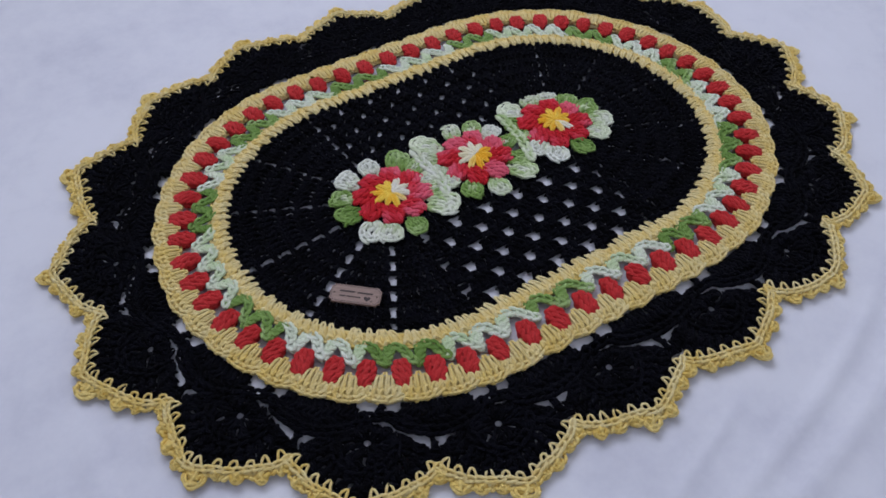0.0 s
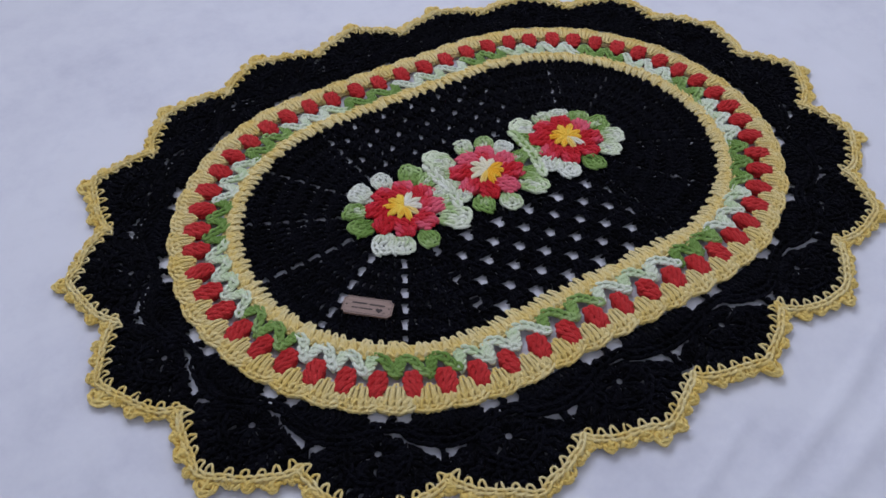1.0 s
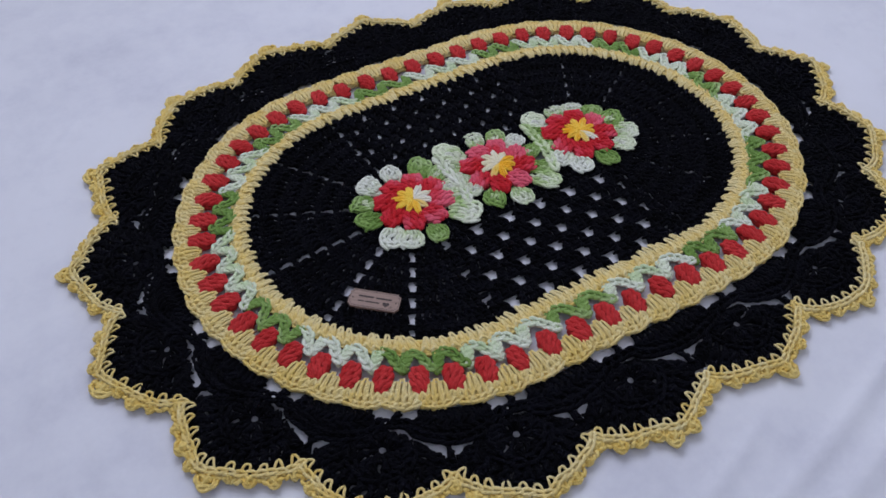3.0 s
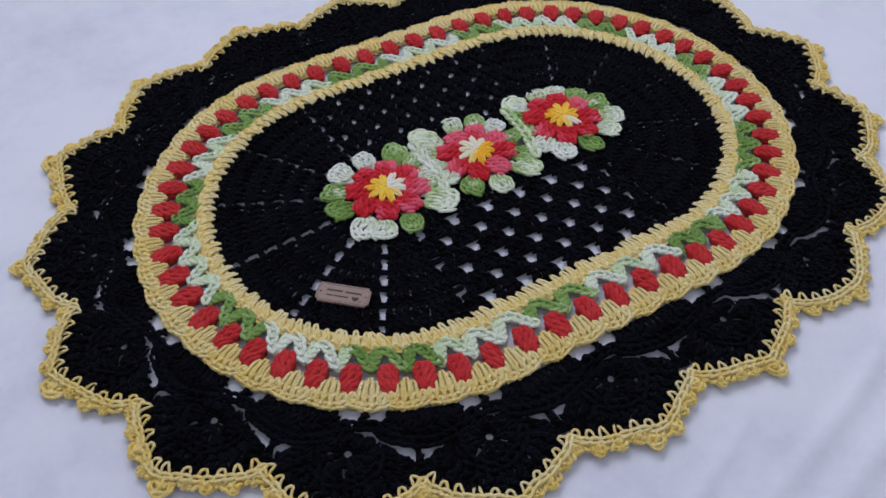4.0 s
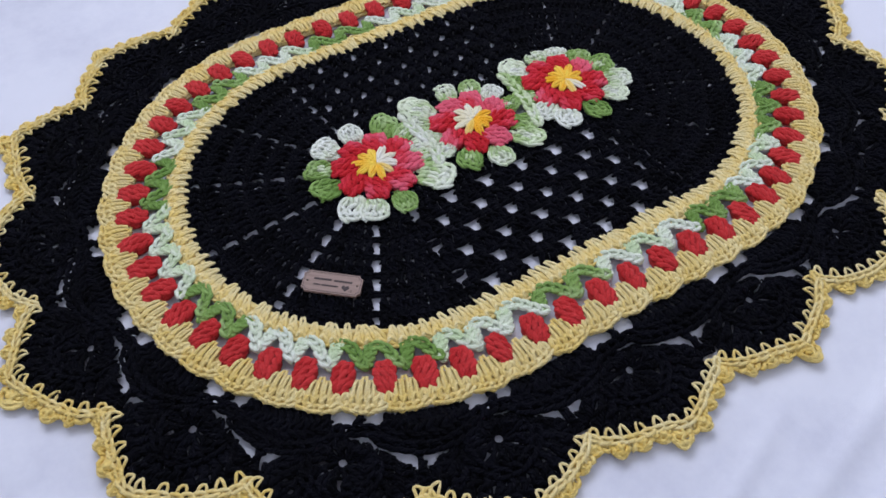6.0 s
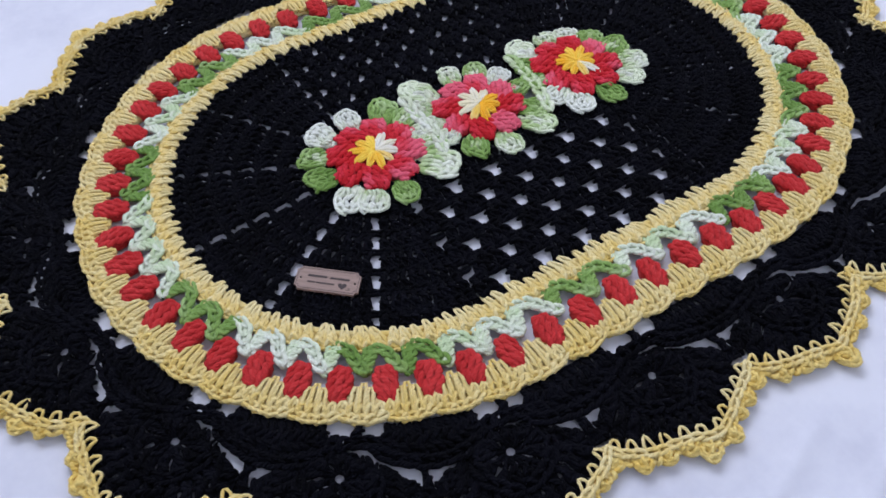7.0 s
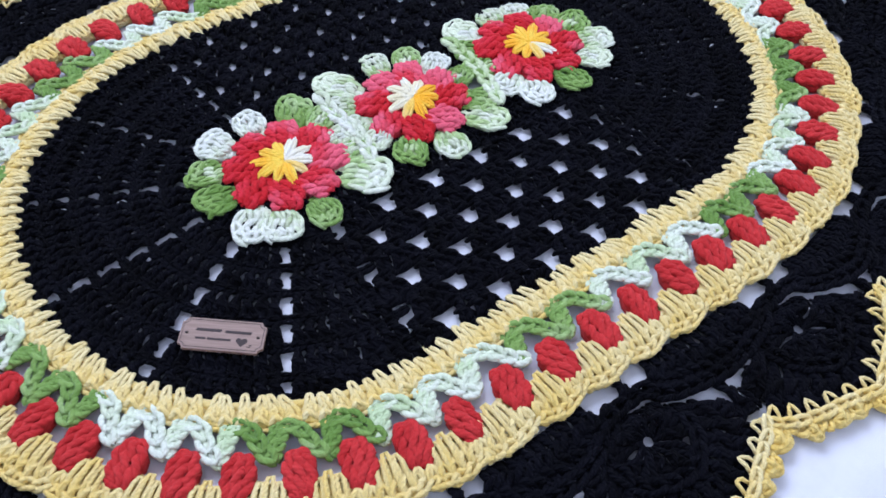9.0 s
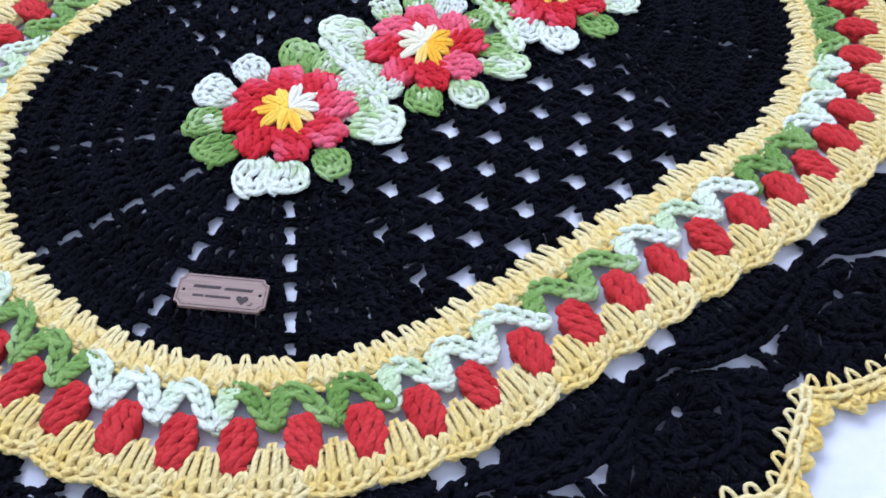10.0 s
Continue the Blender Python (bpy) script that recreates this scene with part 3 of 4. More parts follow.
for i, s in enumerate(TULIPS):
    body, braids = tulip_meshes[i % 5]
    ob = rug_part("tulip", body)
    for me in braids:
        rug_part("braid", me, ob)
    set_pose(ob, s, 0.2258 + jit(0.001), (0.98 + jit(0.08)) * (-1 if i % 3 == 1 else 1), 1 + jit(0.03), jit(0.07), 0.96)


# yellow shells between the tulips
def shell_mesh(width):
    """A fan of long loops under one rounded head; its chained edge bows outward."""
    y = Yarn()
    base = 0.0290
    n = 5
    bow = lambda f: -0.0056 * (2 * f) ** 2
    for i in range(n):
        f = (i + 0.5) / n - 0.5
        x0, x1 = f * width * 0.92, f * width * 0.74
        dome = base - 0.0185 * (2 * f) ** 2 + jit(0.0006)
        fr = Frame((x0, bow(f)), (1, 0), (0, -1))
        loop(y, fr, 0.0050, dome + bow(f), 0.00165, lean=x1 - x0 + jit(0.0005), z=0.0028 + jit(0.0004), top=0.0066 - 0.018 * f * f, n=10, tip=0.75)
        y.add(spline(fr([(0, 0.004, 0.002), (0.0006, 0.012, 0.0066), (x1 - x0, dome + bow(f) - 0.0025, 0.0036)]), 5), 0.0021, 0)
    m = 5
    for i in range(m):
        f = (i + 0.5) / m - 0.5
        w = width / m
        fr = Frame((f * width * 0.96, bow(f)), (1, 0), (0, -1))
        y.add(spline(fr([(-w * 0.05, -0.0010, 0.003), (-w * 0.44 + jit(0.0005), 0.0045 + jit(0.0006), 0.0086), (-w * 0.10, 0.0098 + jit(0.0010), 0.0090), (w * 0.16, 0.0125 + jit(0.001), 0.0070)]), 8), taper(8, 0.0018, 0.7, 0.6), 0)
        y.add(spline(fr([(w * 0.05, -0.0010, 0.003), (w * 0.40, 0.0042, 0.0082), (w * 0.20, 0.0090, 0.0084), (-w * 0.02, 0.0118, 0.0068)]), 7), taper(7, 0.0018, 0.7, 0.6), 0)
    # thick yarn lying under the stitches
    for q in (0.002, 0.007, 0.013, 0.019, 0.0235):
        y.add(spline([(f * width * (0.98 - 9 * q), bow(f) - q, 0.0036 + (0.0014 if q == 0.013 else 0.0)) for f in (-0.5, -0.2, 0.2, 0.5)], 6), 0.0036, 0)
    edge = [(f * width, 0.0008 + bow(f) + jit(0.0006), 0.0016 + jit(0.0005)) for f in np.linspace(-0.5, 0.5, 9)]
    chain(y, edge, 0.0076, 0.0062, 0.0020, high=0.0028)
    rope(y, [(q[0], q[1] + 0.001, 0.0) for q in edge], 0.0016, 0.0066, 0.0012, 0.0006)
    for i in range(4):
        f = (i + 0.5) / 4 - 0.5 + jit(0.03)
        fr = Frame((f * width, bow(f)), (1, 0), (0, 1))
        y.add(spline(fr([(-0.0030, -0.0010, 0.0034), (-0.0018 + jit(0.0008), 0.0034 + jit(0.0010), 0.0050 + jit(0.0008)), (0.0012, 0.0040 + jit(0.0012), 0.0046), (0.0032, -0.0006, 0.0030)]), 8), 0.0017, 0)
        y.add(spline(fr([(0.0020, -0.0024, 0.0066), (jit(0.0010), 0.0004, 0.0084 + jit(0.0006)), (-0.0024, 0.0028, 0.0056)]), 6), taper(6, 0.0018, 0.7, 0.7), 0)
    return y.build("shell", [M_YELLOW], 5)


shell_sets = {}
for i in range(N_TULIP):
    s, ds = s_to_shell(i)
    w = round(local_width(s, ds, 0.2725), 3)
    if (w, i % 3) not in shell_sets:
        shell_sets[(w, i % 3)] = shell_mesh(w)
    ob = rug_part("shell", shell_sets[(w, i % 3)])
    set_pose(ob, s, 0.2702 + jit(0.0010), 1, 0.95 + jit(0.03), jit(0.05), 0.94)


# leaf arches: one chained arch over the inner end of each tulip
def arch_mesh(width, mats):
    """A leg of two tall stitches up to the ring, and a chain that comes down over the tulip to the next foot."""
    y = Yarn()
    w = width / 2
    line = spline([(-w * 0.62, -0.0006, 0.0030), (-w * 0.22, -0.0004, 0.0036), (w * 0.16, 0.0030, 0.0040), (w * 0.46, 0.0105, 0.0040), (w * 0.76, 0.0175, 0.0034), (w * 1.06, 0.0196, 0.0026)], 24)
    chain(y, line, 0.0084, 0.0086, 0.0023, mat=1, high=0.0022)
    for a, b, k in ((-w * 1.00, -w * 0.84, 0.0), (-w * 0.84, -w * 0.40, 0.0008)):
        foot = spline([(a, 0.0225, 0.0014), (a * 0.72 + b * 0.28, 0.0150, 0.0030 + k), (a * 0.32 + b * 0.68, 0.0065, 0.0032 + k), (b, -0.0030, 0.0016)], 12)
        rope(y, foot, 0.0023, 0.0128, 0.0023, 0.0008, strands=2, mat=0, lift=0.0006)
        y.add(foot + np.array([0, 0, 0.0016]), 0.0026, 0)
    # the yarn over each tall stitch, and knots at foot and shoulder
    y.add(spline([(-w * 1.12, 0.0130, 0.0046), (-w * 0.84, 0.0105, 0.0086), (-w * 0.56, 0.0068, 0.0066)], 7), taper(7, 0.0018, 0.6, 0.6), 0)
    y.add(spline([(-w * 0.98, 0.0060, 0.0050), (-w * 0.66, 0.0036, 0.0086), (-w * 0.40, 0.0004, 0.0062)], 7), taper(7, 0.0018, 0.6, 0.6), 0)
    for x, yy, r, mt in ((-w * 0.95, 0.0212, 0.0036, 0), (-w * 0.52, -0.0004, 0.0030, 0), (w * 0.78, 0.0176, 0.0028, 1)):
        q = np.linspace(0.4, 2 * np.pi - 0.4, 9) + jit(1.5)
        y.add(np.stack([x + r * np.cos(q), yy + r * 0.8 * np.sin(q), 0.0058 + 0.0012 * np.cos(2 * q)], -1), 0.0019, mt)
    return y.build("leaf_arch", mats, 6)


# the variegated yarn along the round: G green, W whitish, M half of each
ARCH_RUN = "WGGWWWGGMWWMGGMWWMGMWWGGMWWWGGWWWGGMWWGGMWWGGMWWWGGMWWMGGWW"
ARCH_MATS = {"G": [M_GREEN, M_GREEN], "W": [M_PALE, M_PALE], "GM": [M_GREEN, M_PALE], "WM": [M_PALE, M_GREEN]}
ARCH_LABEL = {"G": "green chained arch", "W": "whitish chained arch", "GM": "chained arch turning from green to white", "WM": "chained arch turning from white to green"}
arch_sets = {}
for i, s in enumerate(TULIPS):
    prev, nxt = TULIPS[i - 1], TULIPS[(i + 1) % N_TULIP]
    ds = ((nxt - prev) % ROUND) / 2
    w = round(local_width(s, ds, 0.222), 3)
    kind = ARCH_RUN[i]
    if kind == "M":
        kind = "GM" if ARCH_RUN[i - 1] == "G" else "WM"
    if (w, kind, i % 3) not in arch_sets:
        arch_sets[(w, kind, i % 3)] = arch_mesh(w, ARCH_MATS[kind])
    ob = rug_part("leaf_arch", arch_sets[(w, kind, i % 3)], label=ARCH_LABEL[kind])
    set_pose(ob, s + jit(0.001), 0.2106 + jit(0.0008), 1, 0.93 + jit(0.05), jit(0.06), 0.86)


# ---- black scalloped border ----
VALLEYS = (-0.001, 0.1325, 0.271, 0.407, 0.533, 0.669, 0.803, 0.947, 1.079, 1.219, 1.353, 1.487, 1.634, 1.777, 1.914, 2.057, 2.199, 2.335, 2.471)
# how far each scallop's point stands off its middle, as a share of its width
POINTS = (0.09, 0.04, 0.055, 0.06, 0.05, 0.06, -0.05, -0.03, 0.0, 0.0, -0.04, 0.07, 0.035, -0.06, -0.02, -0.067, -0.066, -0.03, 0.04)
# how much further out than usual each valley and each point lies
VALLEY_OUT = (0.003, 0.004, -0.014, -0.007, 0.001, -0.007, -0.004, 0.0, 0.0, 0.0, 0.001, 0.006, -0.001, -0.001, 0.001, -0.004, -0.005, -0.003, 0.0)
POINT_OUT = (0.0, -0.006, -0.012, -0.004, -0.004, 0.005, -0.008, 0.0, 0.0, 0.0, 0.008, 0.0, -0.004, 0.010, 0.001, 0.0, 0.0, 0.0, 0.0)
N_FAN = len(VALLEYS)


def fan_place(i):
    a = VALLEYS[i]
    b = VALLEYS[i + 1] if i + 1 < N_FAN else VALLEYS[0] + ROUND
    return a, b


def edge_line(i, n, out=0.0):
    """The rim of one scallop from valley to valley: places along it with the directions along and outward."""
    a, b = fan_place(i)
    p = abs(POINTS[i])
    ctrl = [(-0.5, 0.341), (-0.455, 0.3480), (-0.37, 0.3560), (-0.26, 0.3625), (p - 0.16, 0.3690), (p, 0.3765), (p + 0.10, 0.3695), (0.28, 0.3620), (0.37, 0.3550), (0.455, 0.3480), (0.5, 0.341)]
    if POINTS[i] < 0:
        ctrl = [(-f, d) for f, d in reversed(ctrl)]
    out_a, out_b = VALLEY_OUT[i], VALLEY_OUT[(i + 1) % N_FAN]
    ctrl = [(f, d + out_a * min(max((-f - 0.12) / 0.38, 0), 1) + out_b * min(max((f - 0.12) / 0.38, 0), 1) + POINT_OUT[i] * max(0, 1 - abs(f - POINTS[i]) / 0.38)) for f, d in ctrl]
    fine = spline([(c[0], c[1], 0) for c in ctrl], 120)
    pts = np.array([(*on_round((a + b) / 2 + f * (b - a), d)[0], 0.0) for f, d, _ in fine])
    s = np.concatenate([[0], np.cumsum(np.linalg.norm(np.diff(pts, axis=0), axis=1))])
    q = np.linspace(0, s[-1], n)
    c = np.stack([np.interp(q, s, pts[:, k]) for k in range(3)], -1)
    T = np.gradient(c, axis=0)
    T /= np.linalg.norm(T, axis=1, keepdims=True)
    N = np.stack([T[:, 1], -T[:, 0], 0 * T[:, 0]], -1)
    return c + N * out, T, N


def fan(i):
    a, b = fan_place(i)
    p = b - a
    mid = a + 0.515 * p
    C = frame_at(mid, 0.3145)
    o = C.o

    def between(yy, q0, q1, w0, w1, strands, r, bulge=0.003, wrap=True):
        q0, q1 = np.asarray(q0)[:2], np.asarray(q1)[:2]
        e2 = (q1 - q0) / np.linalg.norm(q1 - q0)
        post(yy, Frame(q0, (e2[1], -e2[0]), e2), float(np.linalg.norm(q1 - q0)), w0, w1, strands, r, bulge=bulge, wrap=wrap)

    # shell against the tulip border, centred on the valley
    hub = a + 0.010
    pieces = []
    for j in range(12):
        f = j / 11 - 0.5
        k = p / 0.137
        own = Yarn()
        pieces.append(("shell_stitch", own))
        between(own, on_round(hub + f * 0.076 * k, 0.2735)[0], on_round(hub + f * 0.086 * k, 0.3060 - 0.012 * abs(2 * f) ** 2)[0], 0.0086, 0.0104, 2, 0.0024, bulge=0.0034 + jit(0.0016))
    # chains over the shell and on to the next, tied down between the shells
    ob = rug_part("scallop", None)
    for name, ctrl in (("shell_chain", [(hub + f * p, d) for f, d in ((-0.40, 0.287), (-0.30, 0.300), (0, 0.3090), (0.30, 0.300), (0.40, 0.287))]),
                       ("bridge_chain", [(a + f * p, d) for f, d in ((0.33, 0.2965), (0.46, 0.2895), (0.70, 0.2890), (0.84, 0.2965))])):
        own = Yarn()
        chain(own, spline([(*on_round(s + jit(0.0015), d + jit(0.0012))[0], 0.001 + jit(0.001)) for s, d in ctrl], 14), 0.0098, 0.0084, 0.0023, high=0.0034, core=0.8)
        pieces.append((name, own))
    own = Yarn()
    between(own, on_round(a + 0.60 * p, 0.2725)[0], on_round(a + 0.59 * p, 0.2900)[0], 0.009, 0.009, 2, 0.0024)
    pieces.append(("tie_stitch", own))
    # where two scallops meet: a stitch across the open valley
    own = Yarn()
    between(own, on_round(a - 0.002, 0.3075)[0], on_round(a + 0.001, 0.3355)[0], 0.0090, 0.0085, 2, 0.0025)
    pieces.append(("tie_stitch", own))
    # inner ring of puffs round the small eyelet, fattest on the side of the shells
    n = 13
    for j in range(n):
        t = 2 * math.pi * (j + 0.5 + jit(0.12)) / n
        e2 = C.e1[:2] * math.sin(t) + C.e2[:2] * math.cos(t)
        e1 = np.array([e2[1], -e2[0]])
        back = math.cos(t) < -0.35
        reach = 0.0178 if math.cos(t) < -0.8 else 0.0228 if back else 0.0285
        start = 0.0036
        fr = Frame(o[:2] + e2 * start, e1, e2)
        own = Yarn()
        pieces.append(("puff_stitch", own))
        post(own, fr, reach - start, 0.0032, reach * 2 * math.pi / n * (1.12 if back else 1.02), 2, 0.0022, bulge=(0.0066 if back else 0.0042) + jit(0.0014), wrap=j % 2 == 0)
    # chained ridge of the inner ring
    own = Yarn()
    chain(own, [o + np.array([*(C.e1[:2] * math.sin(t) + C.e2[:2] * math.cos(t)), 0]) * (0.0292 + jit(0.0014)) + np.array([0, 0, 0.0016 + jit(0.001)]) for t in np.linspace(-1.5, 1.5, 14)], 0.0094, 0.0080, 0.0022, high=0.0034, core=0.7)
    pieces.append(("ridge_chain", own))
    for name, own in pieces:
        rug_part(name, own.build(name, [M_BLACK], 5), ob)
    ob.matrix_local = Matrix.Diagonal((1, 1, 0.80, 1))
    # outer ring of long stitches to the rim, and down both sides of the valley
    m = 12
    rim, _, _ = edge_line(i, m * 2 + 1, -0.0010)
    ends = [(rim[2 * j + 1], float(np.linalg.norm(rim[2 * j + 2] - rim[2 * j])), -1.55 + 3.10 * (j + 0.5) / m) for j in range(m)]
    for sgn in (-1, 1):
        c = a if sgn < 0 else b
        for off, d, t in ((0.0044, 0.3340, 1.64), (0.0086, 0.3262, 1.82)):
            ends.append((np.array(on_round(c - sgn * off, d)[0]), 0.0095, sgn * t))
    for q1, w1, t in ends:
        q0 = o[:2] + (C.e1[:2] * math.sin(t) + C.e2[:2] * math.cos(t)) * 0.0290
        own = Yarn()
        between(own, q0, q1, 0.0106, w1 * 0.90, 3, 0.0023, bulge=0.0030 + jit(0.0010))
        rug_part("long_stitch", own.build("long_stitch", [M_BLACK], 5), ob)
    return ob


def picot_mesh(seed, size):
    """A small knob of knotted yarn."""
    y = Yarn()
    r = 0.0017
    for k in range(4):
        t = k * 1.2 + seed
        w = size * (0.95 + jit(0.15))
        y.add(spline([(-w * 0.95 + 0.0005 * k, -0.002, 0.002), (-w * 0.92, size * 0.75, 0.0035 + 0.0010 * k), (-w * 0.35, size * (1.42 - 0.12 * k), 0.0048), (w * 0.30 + w * 0.1 * math.sin(t), size * (1.45 - 0.14 * k), 0.0048 - 0.0004 * k),
                      (w * 0.92, size * (0.75 + 0.06 * k), 0.0036 + 0.0008 * k), (w * 0.95 - 0.0006 * k, -0.002, 0.002)], 13), r, 0)
    y.add(spline([(-size * 0.7, size * 0.2, 0.0045), (0, size * 0.6, 0.0078), (size * 0.7, size * 0.3, 0.0045)], 6), r * 1.05, 0)
    y.add(spline([(-size * 0.5, size * 1.2, 0.004), (0, size * 1.2, 0.0074), (size * 0.5, size * 1.0, 0.004)], 6), r, 0)
    y.add(spline([(-size * 0.2, -size * 0.2, 0.004), (size * 0.2, size * 0.4, 0.0082), (-size * 0.1, size * 1.0, 0.0068)], 6), r, 0)
    # the knot inside
    for k in range(3):
        y.add(spline([(-size * 0.55, size * (0.1 + 0.45 * k), 0.0030), (jit(size * 0.2), size * (0.25 + 0.42 * k), 0.0062 + jit(0.0008)), (size * 0.55, size * (0.1 + 0.45 * k), 0.0030)], 6), taper(6, 0.0024, 0.7, 0.7), 0)
    return y.build("picot", [M_GOLD], 5)


picots = [picot_mesh(i * 0.7, 0.0068) for i in range(6)]
tip_picots = [picot_mesh(i * 0.9 + 0.3, 0.0104) for i in range(2)]


def edging(i):
    a, b = fan_place(i)
    y = Yarn()
    c, T, N = edge_line(i, 80, 0.0015)
    wob = np.interp(np.arange(80), np.arange(0, 81, 5), lump.uniform(-0.0011, 0.0011, 17))
    c = c + np.array([0, 0, 0.0034]) + N * wob[:, None]
    chain(y, c, 0.0092, 0.0052, 0.0016, high=0.0028, core=0.9)
    for j in range(1, 79, 3):
        fr = Frame(c[j], T[j], N[j])
        y.add(spline(fr([(-0.0030 + jit(0.001), -0.0030, 0.0028), (jit(0.0012), 0.0008, 0.0066 + jit(0.0009)), (0.0026 + jit(0.001), 0.0046 + jit(0.0008), 0.0040)]), 6), taper(6, 0.0019, 0.7, 0.7), 0)
        y.add(spline(fr([(0.0022, -0.0026, 0.0026), (jit(0.001), 0.0020, 0.0056 + jit(0.0008)), (-0.0028, 0.0052, 0.0034)]), 5), taper(5, 0.0018, 0.7, 0.7), 0)
    # lumpy frill that the picots sit in
    cf, Tf, Nf = edge_line(i, 61, 0.0062)
    for j in range(2, 59, 2):
        fr = Frame(cf[j] + Nf[j] * jit(0.0018), Tf[j], Nf[j])
        w = 0.0040 + jit(0.0010)
        y.add(spline(fr([(-w, -0.0026, 0.0024), (-w * 0.4, 0.0022 + jit(0.0014), 0.0052 + jit(0.0014)), (w * 0.4, 0.0012 + jit(0.0014), 0.0056 + jit(0.0014)), (w, -0.0020 + jit(0.001), 0.0026)]), 8), taper(8, 0.0020, 0.7, 0.7), 1)
    n = 11
    ce, Te, Ne = edge_line(i, n * 2 + 1, 0.002)
    for j in range(n):
        q = 2 * j + 1
        fr = Frame(ce[q], Te[q], -Ne[q])
        lean = 0.002 * (1 if j > n / 2 else -1) + jit(0.001)
        y.add(spline(fr([(-0.0046, 0, 0.003), (-0.0030 + lean, 0.0075, 0.0082), (lean, 0.0112 + jit(0.0024), 0.0070), (0.0026 + lean, 0.0074, 0.0080), (0.0044, 0, 0.0035)]), 9), 0.00135, 0)
    ob = rug_part("edging", y.build("edging", [M_YELLOW, M_GOLD], 5), label="pale yellow chained edging with small knotted picots")
    m = 9
    cp, Tp, Np = edge_line(i, m * 2 + 1, 0.0034)
    for j in range(m):
        q = 2 * j + 1
        big = j == 4
        me = tip_picots[i % 2] if big else picots[(5 * i + j) % 6]
        pc = rug_part("picot", me, ob)
        e1, e2, o = Tp[q], Np[q], cp[q]
        mt = Matrix(((e1[0], e2[0], 0, o[0]), (e1[1], e2[1], 0, o[1]), (0, 0, 1, 0.0), (0, 0, 0, 1)))
        sc = 1.10 if big else 0.98 + jit(0.24)
        pc.matrix_local = mt @ Matrix.Rotation(jit(0.6), 4, "Z") @ Matrix.Diagonal((sc * (0.92 + jit(0.22)) * (-1 if j % 2 else 1), sc, 1 + jit(0.15), 1))
    return ob


for i in range(N_FAN):
    fan(i)
    edging(i)


# ---- flowers ----
def petal_mesh(seed):
    """A puffed petal with a blunt point."""
    y = Yarn()
    puff(y, 0.0312, 0.0124, 0.0060, 0.30, 0.58, r=0.0024)
    return y.build("petal", [M_PETAL], 6)


def leaf_mesh(seed, mats):
    """A rounded leaf: tall stitches fanned out of one point, a lumpy row of crossing strands, and a knobbly rim."""
    y = Yarn()
    h = 0.0262
    last = len(mats) - 1
    skew = jit(0.0030)
    ends = []
    for f in (-1.0, -0.34, 0.34, 1.0):
        t = f * 0.95
        tip = (0.0114 * math.sin(t) / math.sin(0.95) + skew * (1 - abs(f)), h * (0.46 + 0.51 * math.cos(t)) + jit(0.0020))
        ends.append((*tip, 0.0040))
        y.add(spline([(tip[0] * 0.25, 0.0, 0.0030), (tip[0] * 0.72, tip[1] * 0.40, 0.0044), (tip[0] * 0.97, tip[1] * 0.75, 0.0044), (tip[0] * 0.98, tip[1] * 0.96, 0.0038)], 7), np.array([0.8, 1.05, 1.2, 1.25, 1.25, 1.15, 0.9]) * 0.0036, 0)
    # crossing strands, each leaning its own way
    for row in range(3):
        for f in (-0.8, -0.3, 0.2, 0.7):
            f += jit(0.16)
            q = 0.20 + 0.24 * row + jit(0.05)
            wide = 0.0062 + 0.0046 * (q + 0.1)
            a, b = f * wide, (f + (0.42 if (row + seed) % 2 else -0.42) + jit(0.2)) * wide
            top = 0.0098 - 0.0012 * abs(f) + jit(0.0007)
            y.add(spline([(a, h * q, top - 0.0030), ((a + b) / 2 + jit(0.0008), h * (q + 0.13), top), (b, h * (q + 0.26), top - 0.0032)], 6), taper(6, 0.0020, 0.7, 0.7), last if (row == 2 or f > 0.4) else 0)
    rim = spline([(ends[0][0] * 0.92, h * 0.42, 0.0034)] + ends + [(ends[-1][0] * 0.92, h * 0.42, 0.0034)], 24)
    chain(y, rim + np.stack([lump.uniform(-0.0007, 0.0007, 24), lump.uniform(-0.0007, 0.0007, 24), 0 * rim[:, 0]], -1), 0.0080, 0.0056, 0.0018, mat=last, high=0.0026)
    return y.build("leaf", mats, 6)


petal_meshes = [petal_mesh(i) for i in range(4)]
LEAF_MATS = {"white": [M_WHITE, M_WHITE], "mint": [M_WHITE, M_MINT], "half": [M_MINT, M_GREEN], "green": [M_GREEN, M_GREEN]}
leaf_meshes = {k: [leaf_mesh(i, m) for i in range(3)] for k, m in LEAF_MATS.items()}
STARS = {"o": 0, "a": 1, "c": 2}


